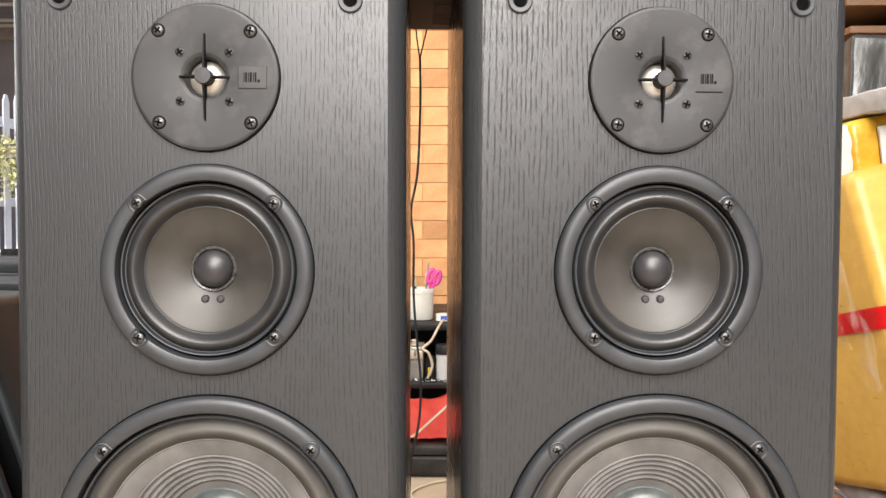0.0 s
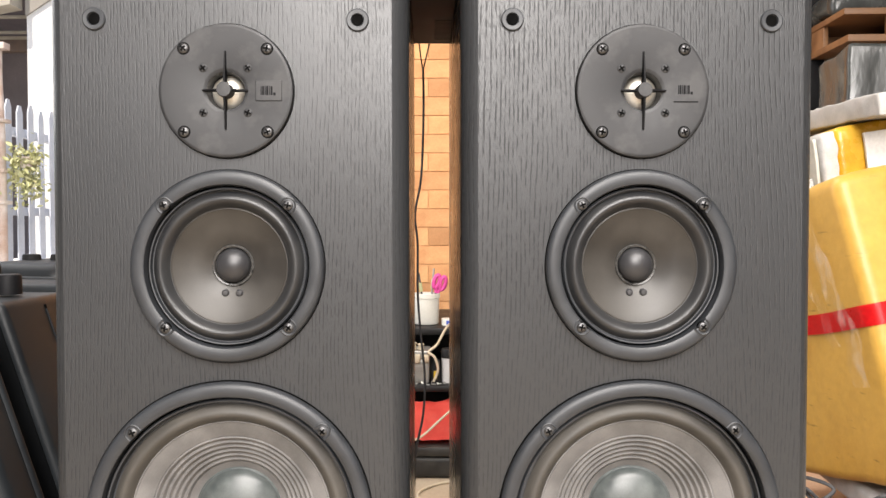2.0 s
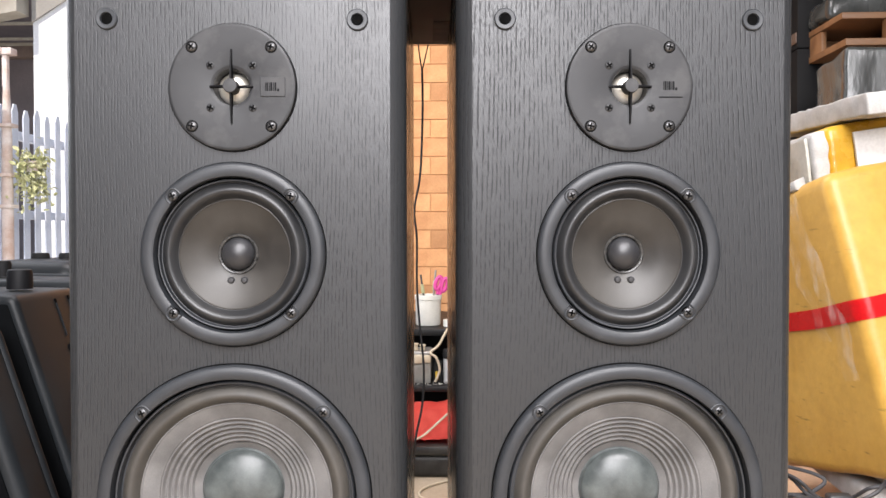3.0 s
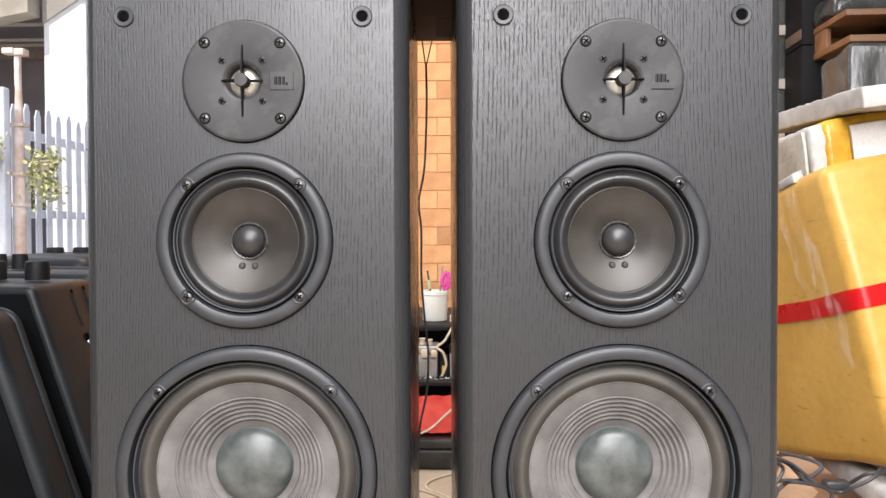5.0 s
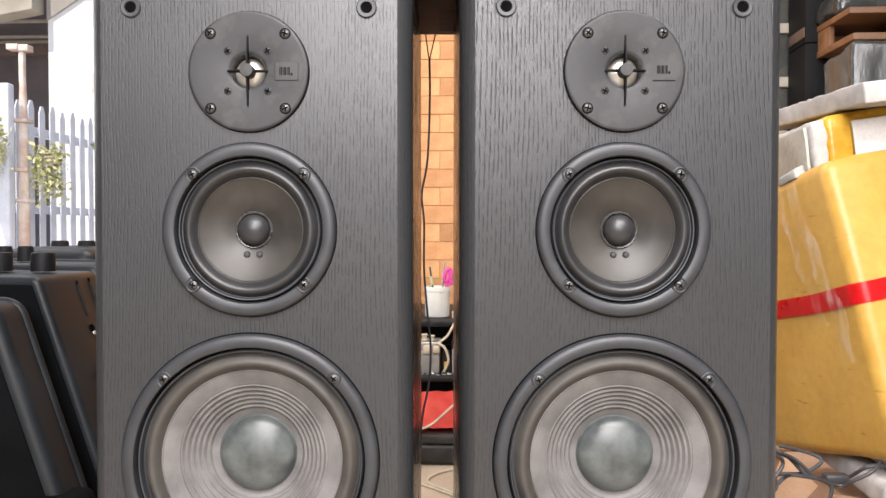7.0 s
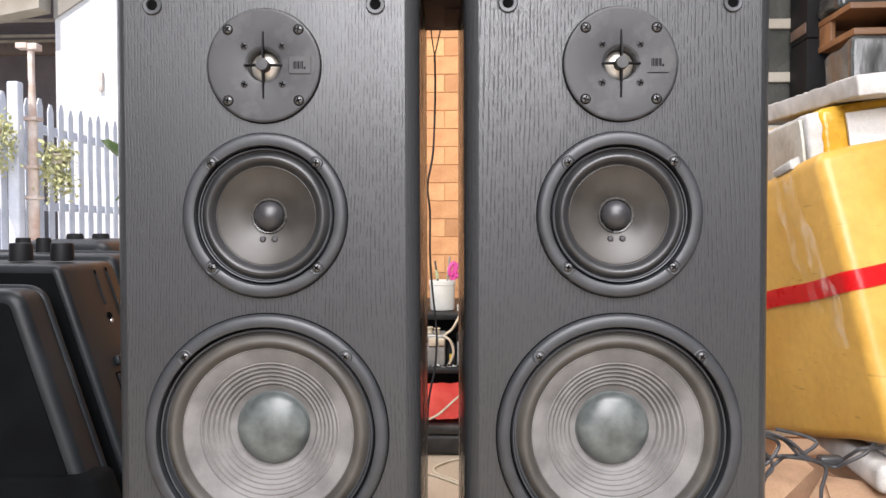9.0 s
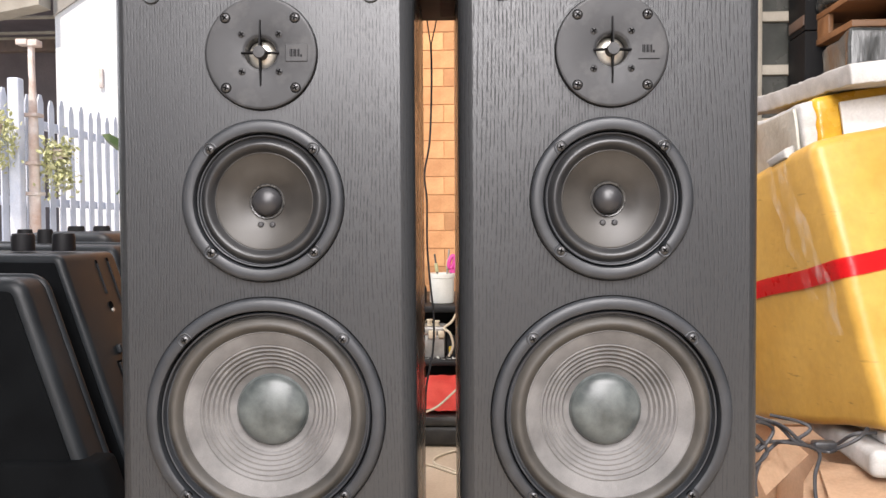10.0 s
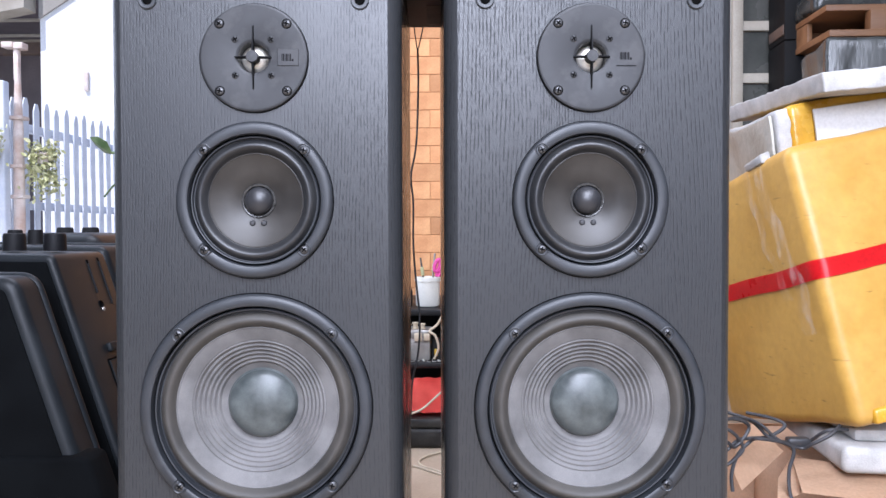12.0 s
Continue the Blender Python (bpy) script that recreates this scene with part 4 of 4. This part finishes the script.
part("cord", piped([(0.40, 1.0, 0.30), (0.442, 0.985, 0.335), (0.464, 0.995, 0.349), (0.486, 1.005, 0.350), (0.511, 0.992, 0.356), (0.537, 0.995, 0.372), (0.525, 1.005, 0.381), (0.49, 1.03, 0.385)], CORD), M_CABLE, tangle)
part("cord", piped([(0.45, 0.975, 0.275), (0.45, 0.98, 0.300), (0.460, 0.985, 0.327), (0.482, 0.995, 0.346), (0.493, 0.98, 0.356), (0.545, 0.985, 0.342), (0.534, 0.97, 0.309), (0.523, 0.94, 0.285), (0.528, 0.925, 0.25), (0.53, 0.92, 0.12)], CORD), M_CABLE, tangle)
part("cord", piped([(0.40, 0.99, 0.345), (0.438, 0.980, 0.352), (0.457, 0.985, 0.342), (0.482, 0.995, 0.369), (0.460, 0.99, 0.384), (0.42, 1.0, 0.38)], CORD), M_CABLE, tangle)
part("cord", piped([(0.41, 0.98, 0.30), (0.439, 0.976, 0.315), (0.453, 0.98, 0.323), (0.471, 0.99, 0.339), (0.449, 0.985, 0.367), (0.41, 1.0, 0.375)], CORD), M_CABLE, tangle)
part("cord", piped([(0.45, 1.05, 0.385), (0.493, 0.995, 0.378), (0.523, 0.985, 0.353), (0.560, 0.990, 0.339), (0.575, 0.98, 0.349), (0.599, 0.975, 0.364), (0.62, 0.99, 0.375)], CORD), M_CABLE, tangle)
part("plug", boxed((0.541, 0.990, 0.338), (0.577, 1.008, 0.354), 0.005, 3), M_CABLE, tangle, "black moulded plug")

# ---- row of stage monitors ----
def rounded(poly, radius, steps=7):
    """An outline in x, z with its corners rounded."""
    out = []
    n = len(poly)
    for i in range(n):
        a, b, c = (Vector(poly[(i + k) % n]) for k in (-1, 0, 1))
        u, w = (a - b).normalized(), (c - b).normalized()
        half = u.angle(w) / 2
        cut_ = min(radius / math.tan(half), (a - b).length * 0.45, (c - b).length * 0.45)
        p, q = b + u * cut_, b + w * cut_
        for k in range(steps + 1):
            t = k / steps
            out.append(p * (1 - t) ** 2 + b * 2 * t * (1 - t) + q * t * t)
    return out


def loft(outline, sections):
    """Rings of one outline, each set in by so much at its own depth, skinned and closed at both ends."""
    bm = bmesh.new()
    n = len(outline)
    ways = []
    for i in range(n):
        d = (outline[(i + 1) % n] - outline[i - 1]).normalized()
        ways.append(Vector((-d.y, d.x)))
    area = sum(outline[i - 1].x * outline[i].y - outline[i].x * outline[i - 1].y for i in range(n))
    sign = 1 if area > 0 else -1
    rings = [[bm.verts.new((p.x + w.x * inset * sign, y, p.y + w.y * inset * sign)) for p, w in zip(outline, ways)] for inset, y in sections]
    for a, b in zip(rings, rings[1:]):
        for i in range(n):
            bm.faces.new((a[i], a[(i + 1) % n], b[(i + 1) % n], b[i]))
    bm.faces.new(rings[0])
    bm.faces.new(rings[-1][::-1])
    return bm


def stage_monitor(y, depth, xr, zt, slope, round_, edge, lip, label):
    """A wedge-sided moulded loudspeaker: slanting flank, soft front edge, a lip round the back, a grille in the front."""
    st = thing("stage_monitor", pose(0, y, 0), label, "stage monitor", "row of stage monitors")
    zlow = 0.20
    poly = [(-0.86, 0.0), (-0.86, zt), (xr, zt - 0.004), (xr + slope * (zt - zlow), zlow), (xr + slope * (zt - zlow), 0.0)]
    line = rounded(poly, round_)
    sec = [(edge * (1 - math.sin(math.pi / 2 * k / 6)), edge * (1 - math.cos(math.pi / 2 * k / 6))) for k in range(7)]
    if lip:
        sec += [(0.001, depth - 0.009), (-0.002, depth - 0.007), (-0.003, depth - 0.004), (-0.002, depth - 0.001), (0.004, depth)]
    else:
        sec += [(0.0, depth - 0.012), (0.004, depth - 0.003), (0.012, depth)]
    part("monitor_shell", loft(line, sec), M_MONITOR, st, "", 50)
    part("grille", loft(line, [(edge + 0.004, -0.003), (edge + 0.002, -0.002), (edge + 0.002, 0.002)]), M_GRILLE, st, "dark steel grille")
    return st


def foot(parent, x, y, z, r=0.0165, h=0.027):
    bm = bmesh.new()
    lathe(bm, [(r, 0.0), (r * 0.97, h - 0.005), (r * 0.90, h - 0.001), (r * 0.8, h), (0, h)], 24)
    bmesh.ops.transform(bm, matrix=pose(x, y, z, 90, 0, 0), verts=bm.verts)
    return part("rubber_foot", bm, M_DULLBLACK, parent, "black rubber foot")


m1 = stage_monitor(0.745, 0.058, -0.541, 0.626, 0.337, 0.030, 0.014, True, "black moulded stage monitor with dark grille, feet up")
m2 = stage_monitor(0.850, 0.160, -0.548, 0.652, 0.332, 0.016, 0.009, False, "black moulded stage monitor standing on its side, feet up")
m3 = stage_monitor(1.030, 0.130, -0.560, 0.660, 0.325, 0.020, 0.012, True, "dusty black stage monitor in a row, feet up")
m4 = stage_monitor(1.240, 0.300, -0.680, 0.680, 0.300, 0.040, 0.030, False, "dusty black stage monitor with rounded top")
bm = bmesh.new()
prism(bm, [(-0.655, 0.004), (-0.655, 0.391), (-0.4415, 0.3935), (-0.376, 0.20), (-0.376, 0.004)], -0.012, 0.040, 0.008, 3)
part("lower_panel", bm, M_GRILLE, m1, "plain moulded lower panel")
for x in (-0.590, -0.653):
    foot(m2, x, 0.085, 0.651)
for x in (-0.751, -0.715):
    foot(m3, x, 0.07, 0.659, 0.0125, 0.025)
for x in (-0.812, -0.757):
    foot(m4, x, 0.14, 0.679, 0.017, 0.011)


def on_flank(y, z):
    """A frame on the slanting flank of the second monitor: x out of it, y back, z up along it."""
    return pose(-0.5446 + 0.332 * (0.6389 - z), y - 0.850, z) @ pose(0, 0, 0, 0, -math.degrees(math.atan(0.332)), 0)


for y, z0, z1 in ((0.940, 0.6313, 0.5835), (0.975, 0.6334, 0.563)):
    rib = part("rib", boxed((-0.001, -0.0013, z1 - z0), (0.0014, 0.0013, 0.0), 0.0006, 1), M_MONITOR, m2, "thin moulded rib")
    rib.matrix_basis = on_flank(y, z0)
    # Raised near-black dot stands in for a shaded pit.
    pit = part("rib_pit", boxed((-0.001, -0.0025, 0.0), (0.0006, 0.0025, 0.006), 0.0005, 1), M_DARK, m2)
    pit.matrix_basis = on_flank(y, z0)
# Nothing is bored here; near-black ring and disc paint the hole's shade.
hole = part("screw_hole", turned([(0.0058, 0.0), (0.0058, -0.0012), (0.0045, -0.0012), (0.0042, -0.0004), (0, -0.0004)], 20), M_DARK, m2)
hole.matrix_basis = on_flank(0.939, 0.569) @ pose(0, 0, 0, 0, 0, 90)
# Small pale dot just below the hole's centre.
plug = part("pale_dot", turned([(0.0036, 0.0), (0.0030, -0.0016), (0, -0.0018)], 16), M_CHASSIS, m2, "small pale dot at the lower edge of the screw hole")
plug.matrix_basis = on_flank(0.941, 0.562) @ pose(0, 0, 0, 0, 0, 90)
pad = part("handle_lip", boxed((-0.002, 0.0, -0.010), (0.007, 0.058, 0.004), 0.003, 3), M_MONITOR, m2, "moulded lip over the handle recess")
pad.matrix_basis = on_flank(0.912, 0.5085)
seam = part("panel_seam", boxed((-0.001, 0.0, -0.090), (0.0007, 0.10, 0.0), 0.0), M_DARK, m2)
seam.matrix_basis = on_flank(0.9018, 0.4905)
cover = part("cover_panel", boxed((-0.001, 0.003, -0.088), (0.0022, 0.098, -0.003), 0.001, 1), M_MONITOR, m2, "square cover panel set into the flank")
cover.matrix_basis = on_flank(0.9018, 0.4905)


# ---- shelf and stacked speakers at the back ----
shelf = thing("wooden_shelf", pose(1.374, 2.646, 1.326, 0, 0, -1), "red-brown veneered shelf unit", "shelf")
part("lower_board", boxed((0.0, 0.0, 0.068), (0.62, 0.37, 0.092), 0.001), M_WOOD, shelf)
part("side_panel", boxed((0.004, 0.20, 0.0925), (0.022, 0.37, 0.1695), 0.001), M_WOOD, shelf)
part("drawer_front", boxed((0.155, 0.015, 0.0925), (0.62, 0.06, 0.1695), 0.001), M_WOOD, shelf)
part("back_panel", boxed((0.0225, 0.352, 0.0925), (0.62, 0.37, 0.1695), 0.001), M_WOOD, shelf)
part("upper_board", boxed((0.0, 0.03, 0.170), (0.62, 0.37, 0.192), 0.001), M_WOOD, shelf)
rack = thing("steel_rack", pose(1.374, 2.646, 0.0, 0, 0, -1), "dark steel rack carrying the shelf unit", "rack")
for x in (0.33, 0.56):
    for y in (0.03, 0.32):
        part("upright", boxed((x, y, 0.0), (x + 0.035, y + 0.035, 1.3935), 0.002), M_BLACKPAINT, rack)

wrapped = thing("wrapped_speaker", pose(1.205, 2.30, 0.0, 0, 0, -10), "black cabinet wrapped in clear grey plastic film", "loudspeaker")
bm = bmesh.new()
hexa(bm, (0, 0, 0.90), (0.50, 0, 0), (0, 0.33, 0), (0, 0, 0.40), 9, 0.012, 0.010)
part("plastic_film", bm, M_WRAP, wrapped, "creased clear grey film", 70)
part("plinth", boxed((0.01, 0.01, 0.0), (0.49, 0.32, 0.898), 0.004), M_BLACKPAINT, wrapped)
film_bag = thing("plastic_bag", pose(1.362, 2.76, 1.516, 0, 0, -5), "rolled clear plastic bag on the shelf unit", "plastic bag")
bm = bmesh.new()
hexa(bm, (0, 0, 0), (0.4, 0, 0), (0, 0.2, 0), (0, 0, 0.10), 7, 0.03, 0.016)
part("film", bm, M_WRAP, film_bag, "", 70)

for z, h in ((0.0, 0.48), (0.482, 0.46), (0.944, 0.512), (1.458, 0.42)):
    st = thing("stacked_speaker", pose(1.335, 2.95, z, 0, 0, -3), "black box loudspeaker in a tall stack", "loudspeaker", "stacked black speakers")
    part("speaker_box", boxed((0.0, 0.0, 0.0), (0.10, 0.19, h), 0.006), M_DULLBLACK, st)
    if z > 1.3:
        part("wood_trim", boxed((-0.006, 0.0, 0.020), (-0.0005, 0.17, 0.062), 0.002), M_DULLWOOD, st, "brown wooden trim panel")

# ---- yard seen through the open side ----
lowwall = part("low_wall", boxed((-2.85, 2.2, -0.085), (-2.56, 9.0, 0.55), 0.01), M_WHITEWALL)
tagged(lowwall, "low whitewashed wall under the picket fence", "wall", kind="structure")

fence = thing("picket_fence", pose(-2.62, 3.6, 0.55), "pale blue picket fence with pointed tops on a low wall", "fence")


def picket_mesh(w, h):
    bm = bmesh.new()
    poly = [(-w / 2, 0.0), (w / 2, 0.0), (w / 2, h - w * 0.75), (0.012, h), (-0.012, h), (-w / 2, h - w * 0.75)]
    prism(bm, poly, -0.004, 0.004)
    bmesh.ops.recalc_face_normals(bm, faces=bm.faces[:])
    bmesh.ops.transform(bm, matrix=pose(0, 0, 0, 0, 0, 90), verts=bm.verts)
    me = bpy.data.meshes.new("picket")
    bm.to_mesh(me)
    bm.free()
    me.materials.append(M_FENCE)
    return me


PICKETS = [picket_mesh(0.060, 0.94), picket_mesh(0.060, 0.92)]
for i in range(36):
    if i == 3:
        continue
    shared("picket", PICKETS[i % 2], fence, pose(0.016, -0.25 + i * 0.118, 0.0, random.uniform(-0.6, 0.6), 0, 0))
for z in (0.27, 0.74):
    part("rail", boxed((-0.045, -0.4, z), (0.003, 4.2, z + 0.05), 0.003), M_FENCE, fence)
part("gate_post", boxed((0.085, 0.265, 0.0), (0.149, 0.325, 0.96), 0.010, 4), M_FENCE, fence)

pole = thing("rusty_pole", pose(-2.47, 4.0, -0.088), "weathered rusty pole with a small crossbar", "pole")
bm = bmesh.new()
lathe(bm, [(0.030, 0.0), (0.030, 1.0), (0.026, 1.35), (0.017, 1.62), (0.015, 1.69), (0.0, 1.69)], 14)
bmesh.ops.transform(bm, matrix=pose(0, 0, 0, 90, 0, 0), verts=bm.verts)
part("shaft", bm, M_RUST, pole)
part("crossbar", boxed((-0.077, -0.03, 1.800), (-0.012, 0.03, 1.832), 0.004), M_RUST, pole)
part("crossbar", boxed((-0.008, -0.03, 1.792), (0.046, 0.03, 1.828), 0.004), M_RUST, pole)
part("neck", boxed((-0.016, -0.014, 1.62), (0.012, 0.014, 1.7915), 0.003), M_RUST, pole)
for z in (0.96, 1.13, 1.40):
    part("strap", boxed((-0.042, -0.04, z), (0.042, 0.04, z + 0.02), 0.004), M_RUST, pole)


def leaf_mesh(size):
    bm = bmesh.new()
    pts = [(0, 0), (0.28, 0.35), (0.22, 0.75), (0, 1.0), (-0.22, 0.75), (-0.28, 0.35)]
    mid = [bm.verts.new((0, y * size, -0.06 * size * math.sin(y * 3.1))) for y in (0.0, 0.35, 0.75, 1.0)]
    for s in (-1, 1):
        a = bm.verts.new((s * 0.28 * size, 0.35 * size, 0.05 * size))
        b = bm.verts.new((s * 0.22 * size, 0.75 * size, 0.04 * size))
        bm.faces.new((mid[0], a, mid[1]))
        bm.faces.new((mid[1], a, b, mid[2]))
        bm.faces.new((mid[2], b, mid[3]))
    return bm


def hanging_plant(x, y, z, w, h, count, seed):
    rnd = random.Random(seed)
    pl = thing("hanging_plant", pose(x, y, z), "trailing green plant with pale leaves hanging on the fence", "plant", "hanging plants")
    bm = bmesh.new()
    lathe(bm, [(0.0, 0.0), (0.028, 0.0), (0.036, 0.06), (0.034, 0.062), (0.0, 0.05)], 16)
    bmesh.ops.transform(bm, matrix=pose(0, 0, -0.02, 90, 0, 0), verts=bm.verts)
    part("pot", bm, M_RUST, pl)
    stems, leaves = bmesh.new(), bmesh.new()
    for k in range(16):
        a = rnd.uniform(0, 2 * math.pi)
        d = rnd.uniform(0.3, 1.0)
        tip = Vector((math.cos(a) * w * d, math.sin(a) * w * d, rnd.uniform(-h, h * 0.25)))
        midp = Vector((tip.x * 0.7, tip.y * 0.7, max(0.05, tip.z * 0.3 + 0.1)))
        pipe(stems, [(0, 0, 0.05), midp, tip], 0.002, 4, 4)
        for j in range(count // 16):
            t = rnd.uniform(0.25, 1.0)
            p = midp.lerp(tip, t) + Vector((rnd.gauss(0, 0.022), rnd.gauss(0, 0.022), rnd.gauss(0, 0.03)))
            lb = leaf_mesh(rnd.uniform(0.02, 0.042))
            bmesh.ops.transform(lb, matrix=Matrix.Translation(p) @ pose(0, 0, 0, rnd.uniform(-80, 80), rnd.uniform(-60, 60), rnd.uniform(0, 360)), verts=lb.verts)
            me = bpy.data.meshes.new("tmp")
            lb.to_mesh(me)
            lb.free()
            leaves.from_mesh(me)
            bpy.data.meshes.remove(me)
    tagged(part("stem_mass", stems, M_LEAF, pl), kind="stuff")
    tagged(part("foliage", leaves, M_LEAF, pl), kind="stuff")
    return pl


hanging_plant(-2.36, 4.05, 1.09, 0.088, 0.22, 480, 4)
hanging_plant(-2.53, 3.75, 1.20, 0.10, 0.20, 360, 9)

# potted plant: a leaf and a stem reach past the loudspeaker
sprig = thing("potted_plant", pose(-0.985, 2.02, 0.0), "green broad-leaved plant in a dark pot", "plant")
bm = bmesh.new()
lathe(bm, [(0.0, 0.0), (0.07, 0.0), (0.09, 0.16), (0.095, 0.17), (0.085, 0.17), (0.08, 0.15), (0.0, 0.15)], 24)
bmesh.ops.transform(bm, matrix=pose(0, 0, 0, 90, 0, 0), verts=bm.verts)
part("pot", bm, M_BLACKPAINT, sprig)
part("stem", piped([(0, 0, 0.15), (0.015, 0, 0.5), (0.012, 0, 0.82), (0.0, 0, 0.905), (-0.025, 0, 0.915)], 0.004), M_DEEPLEAF, sprig)
part("stem", piped([(0.0, 0, 0.15), (0.02, 0, 0.6), (0.0, 0, 0.815), (-0.05, 0, 0.785)], 0.003), M_DEEPLEAF, sprig)
lb = leaf_mesh(0.085)
bmesh.ops.transform(lb, matrix=pose(-0.022, 0, 0.912) @ pose(0, 0, 0, 0, 0, 90) @ pose(0, 0, 0, 36, 0, 0) @ pose(0, 0, 0, 0, 50, 0), verts=lb.verts)
bmesh.ops.solidify(lb, geom=lb.faces[:], thickness=0.0008)
part("leaf", lb, M_DEEPLEAF, sprig, "broad green leaf")

# neighbours
house = thing("white_house", pose(-4.03, 7.0, -0.088), "sunlit whitewashed house wall with a rust stain", "house")
part("house_wall", boxed((0.0, 0.0, 0.0), (4.2, 3.0, 3.6)), M_WHITEWALL, house)
part("eave", boxed((-0.25, -0.12, 3.2), (4.4, -0.001, 3.3), 0.005), M_WHITEPAINT, house)
part("rusty_bracket", boxed((0.43, -0.03, 2.12), (0.47, -0.001, 2.30), 0.006), M_RUST, house)
shed = thing("open_shed", pose(-10.6, 9.7, 0.35), "dark open shed with steel beams under its roof", "shed")
part("back_wall", boxed((0.0, 2.0, -0.43), (6.4, 2.1, 3.3)), M_SHED, shed)
part("roof", boxed((-0.2, -2.6, 3.31), (6.4, 2.3, 3.38)), M_SHED, shed)
for y, z in ((-1.7, 2.640), (-0.7, 2.735), (0.3, 2.905), (0.9, 3.08)):
    part("beam", boxed((-0.2, y, z), (6.4, y + 0.05, z + 0.028), 0.004), M_CREAM, shed, "pale steel beam")
part("timber_beam", boxed((-0.2, -1.5, 2.33), (6.4, -1.4, 2.46), 0.004), M_DULLWOOD, shed, "brown timber beam")
bm = bmesh.new()
prism(bm, [(5.2, 2.19), (6.53, 2.43), (6.53, 3.30), (5.2, 3.30)], -2.90, -2.70)
bmesh.ops.recalc_face_normals(bm, faces=bm.faces[:])
part("fascia_board", bm, M_CREAM, shed, "cream board under the roof edge")
# Thin beige wedge on the wall stands in for the eave's corner shade.
bm = bmesh.new()
prism(bm, [(0.0, 2.81), (0.33, 3.02), (0.33, 3.19), (0.0, 3.19)], -0.025, -0.002)
bmesh.ops.recalc_face_normals(bm, faces=bm.faces[:])
part("eave_shade_wedge", bm, M_WALL, house, "beige wedge standing in for the shade under the eave")

# ---- bricks, last ----
full = brick_mesh(BRICK_L, 0)
rest = bmesh.new()
JOINT_X, COURSE_Z = -0.118, 1.137
for c in range(-14, 21):
    z = COURSE_Z + c * COURSE
    x = JOINT_X + (BRICK_L / 2 if c % 2 else 0.0) - 5 * BRICK_L
    while x < 1.0:
        x0, x1 = max(x, -1.29), min(x + BRICK_L, 1.155)
        if x1 - x0 > 0.04 and z + COURSE < 2.79:
            if 0.42 < z < 1.75 and x0 > -0.95 and x1 < 0.75 and x1 - x0 > BRICK_L - 0.001:
                shared("brick", full, wall, pose(x0, WALL_Y + random.uniform(-0.0012, 0.0012), z, 0, random.uniform(-0.15, 0.15), 0))
            else:
                box(rest, (x0, WALL_Y - 0.004, z), (x1 - 0.0035, WALL_Y + 0.02, z + COURSE - 0.0032))
        x += BRICK_L
ob = part("bricks_beyond", rest, M_BRICK, wall)
tagged(ob, kind="stuff")
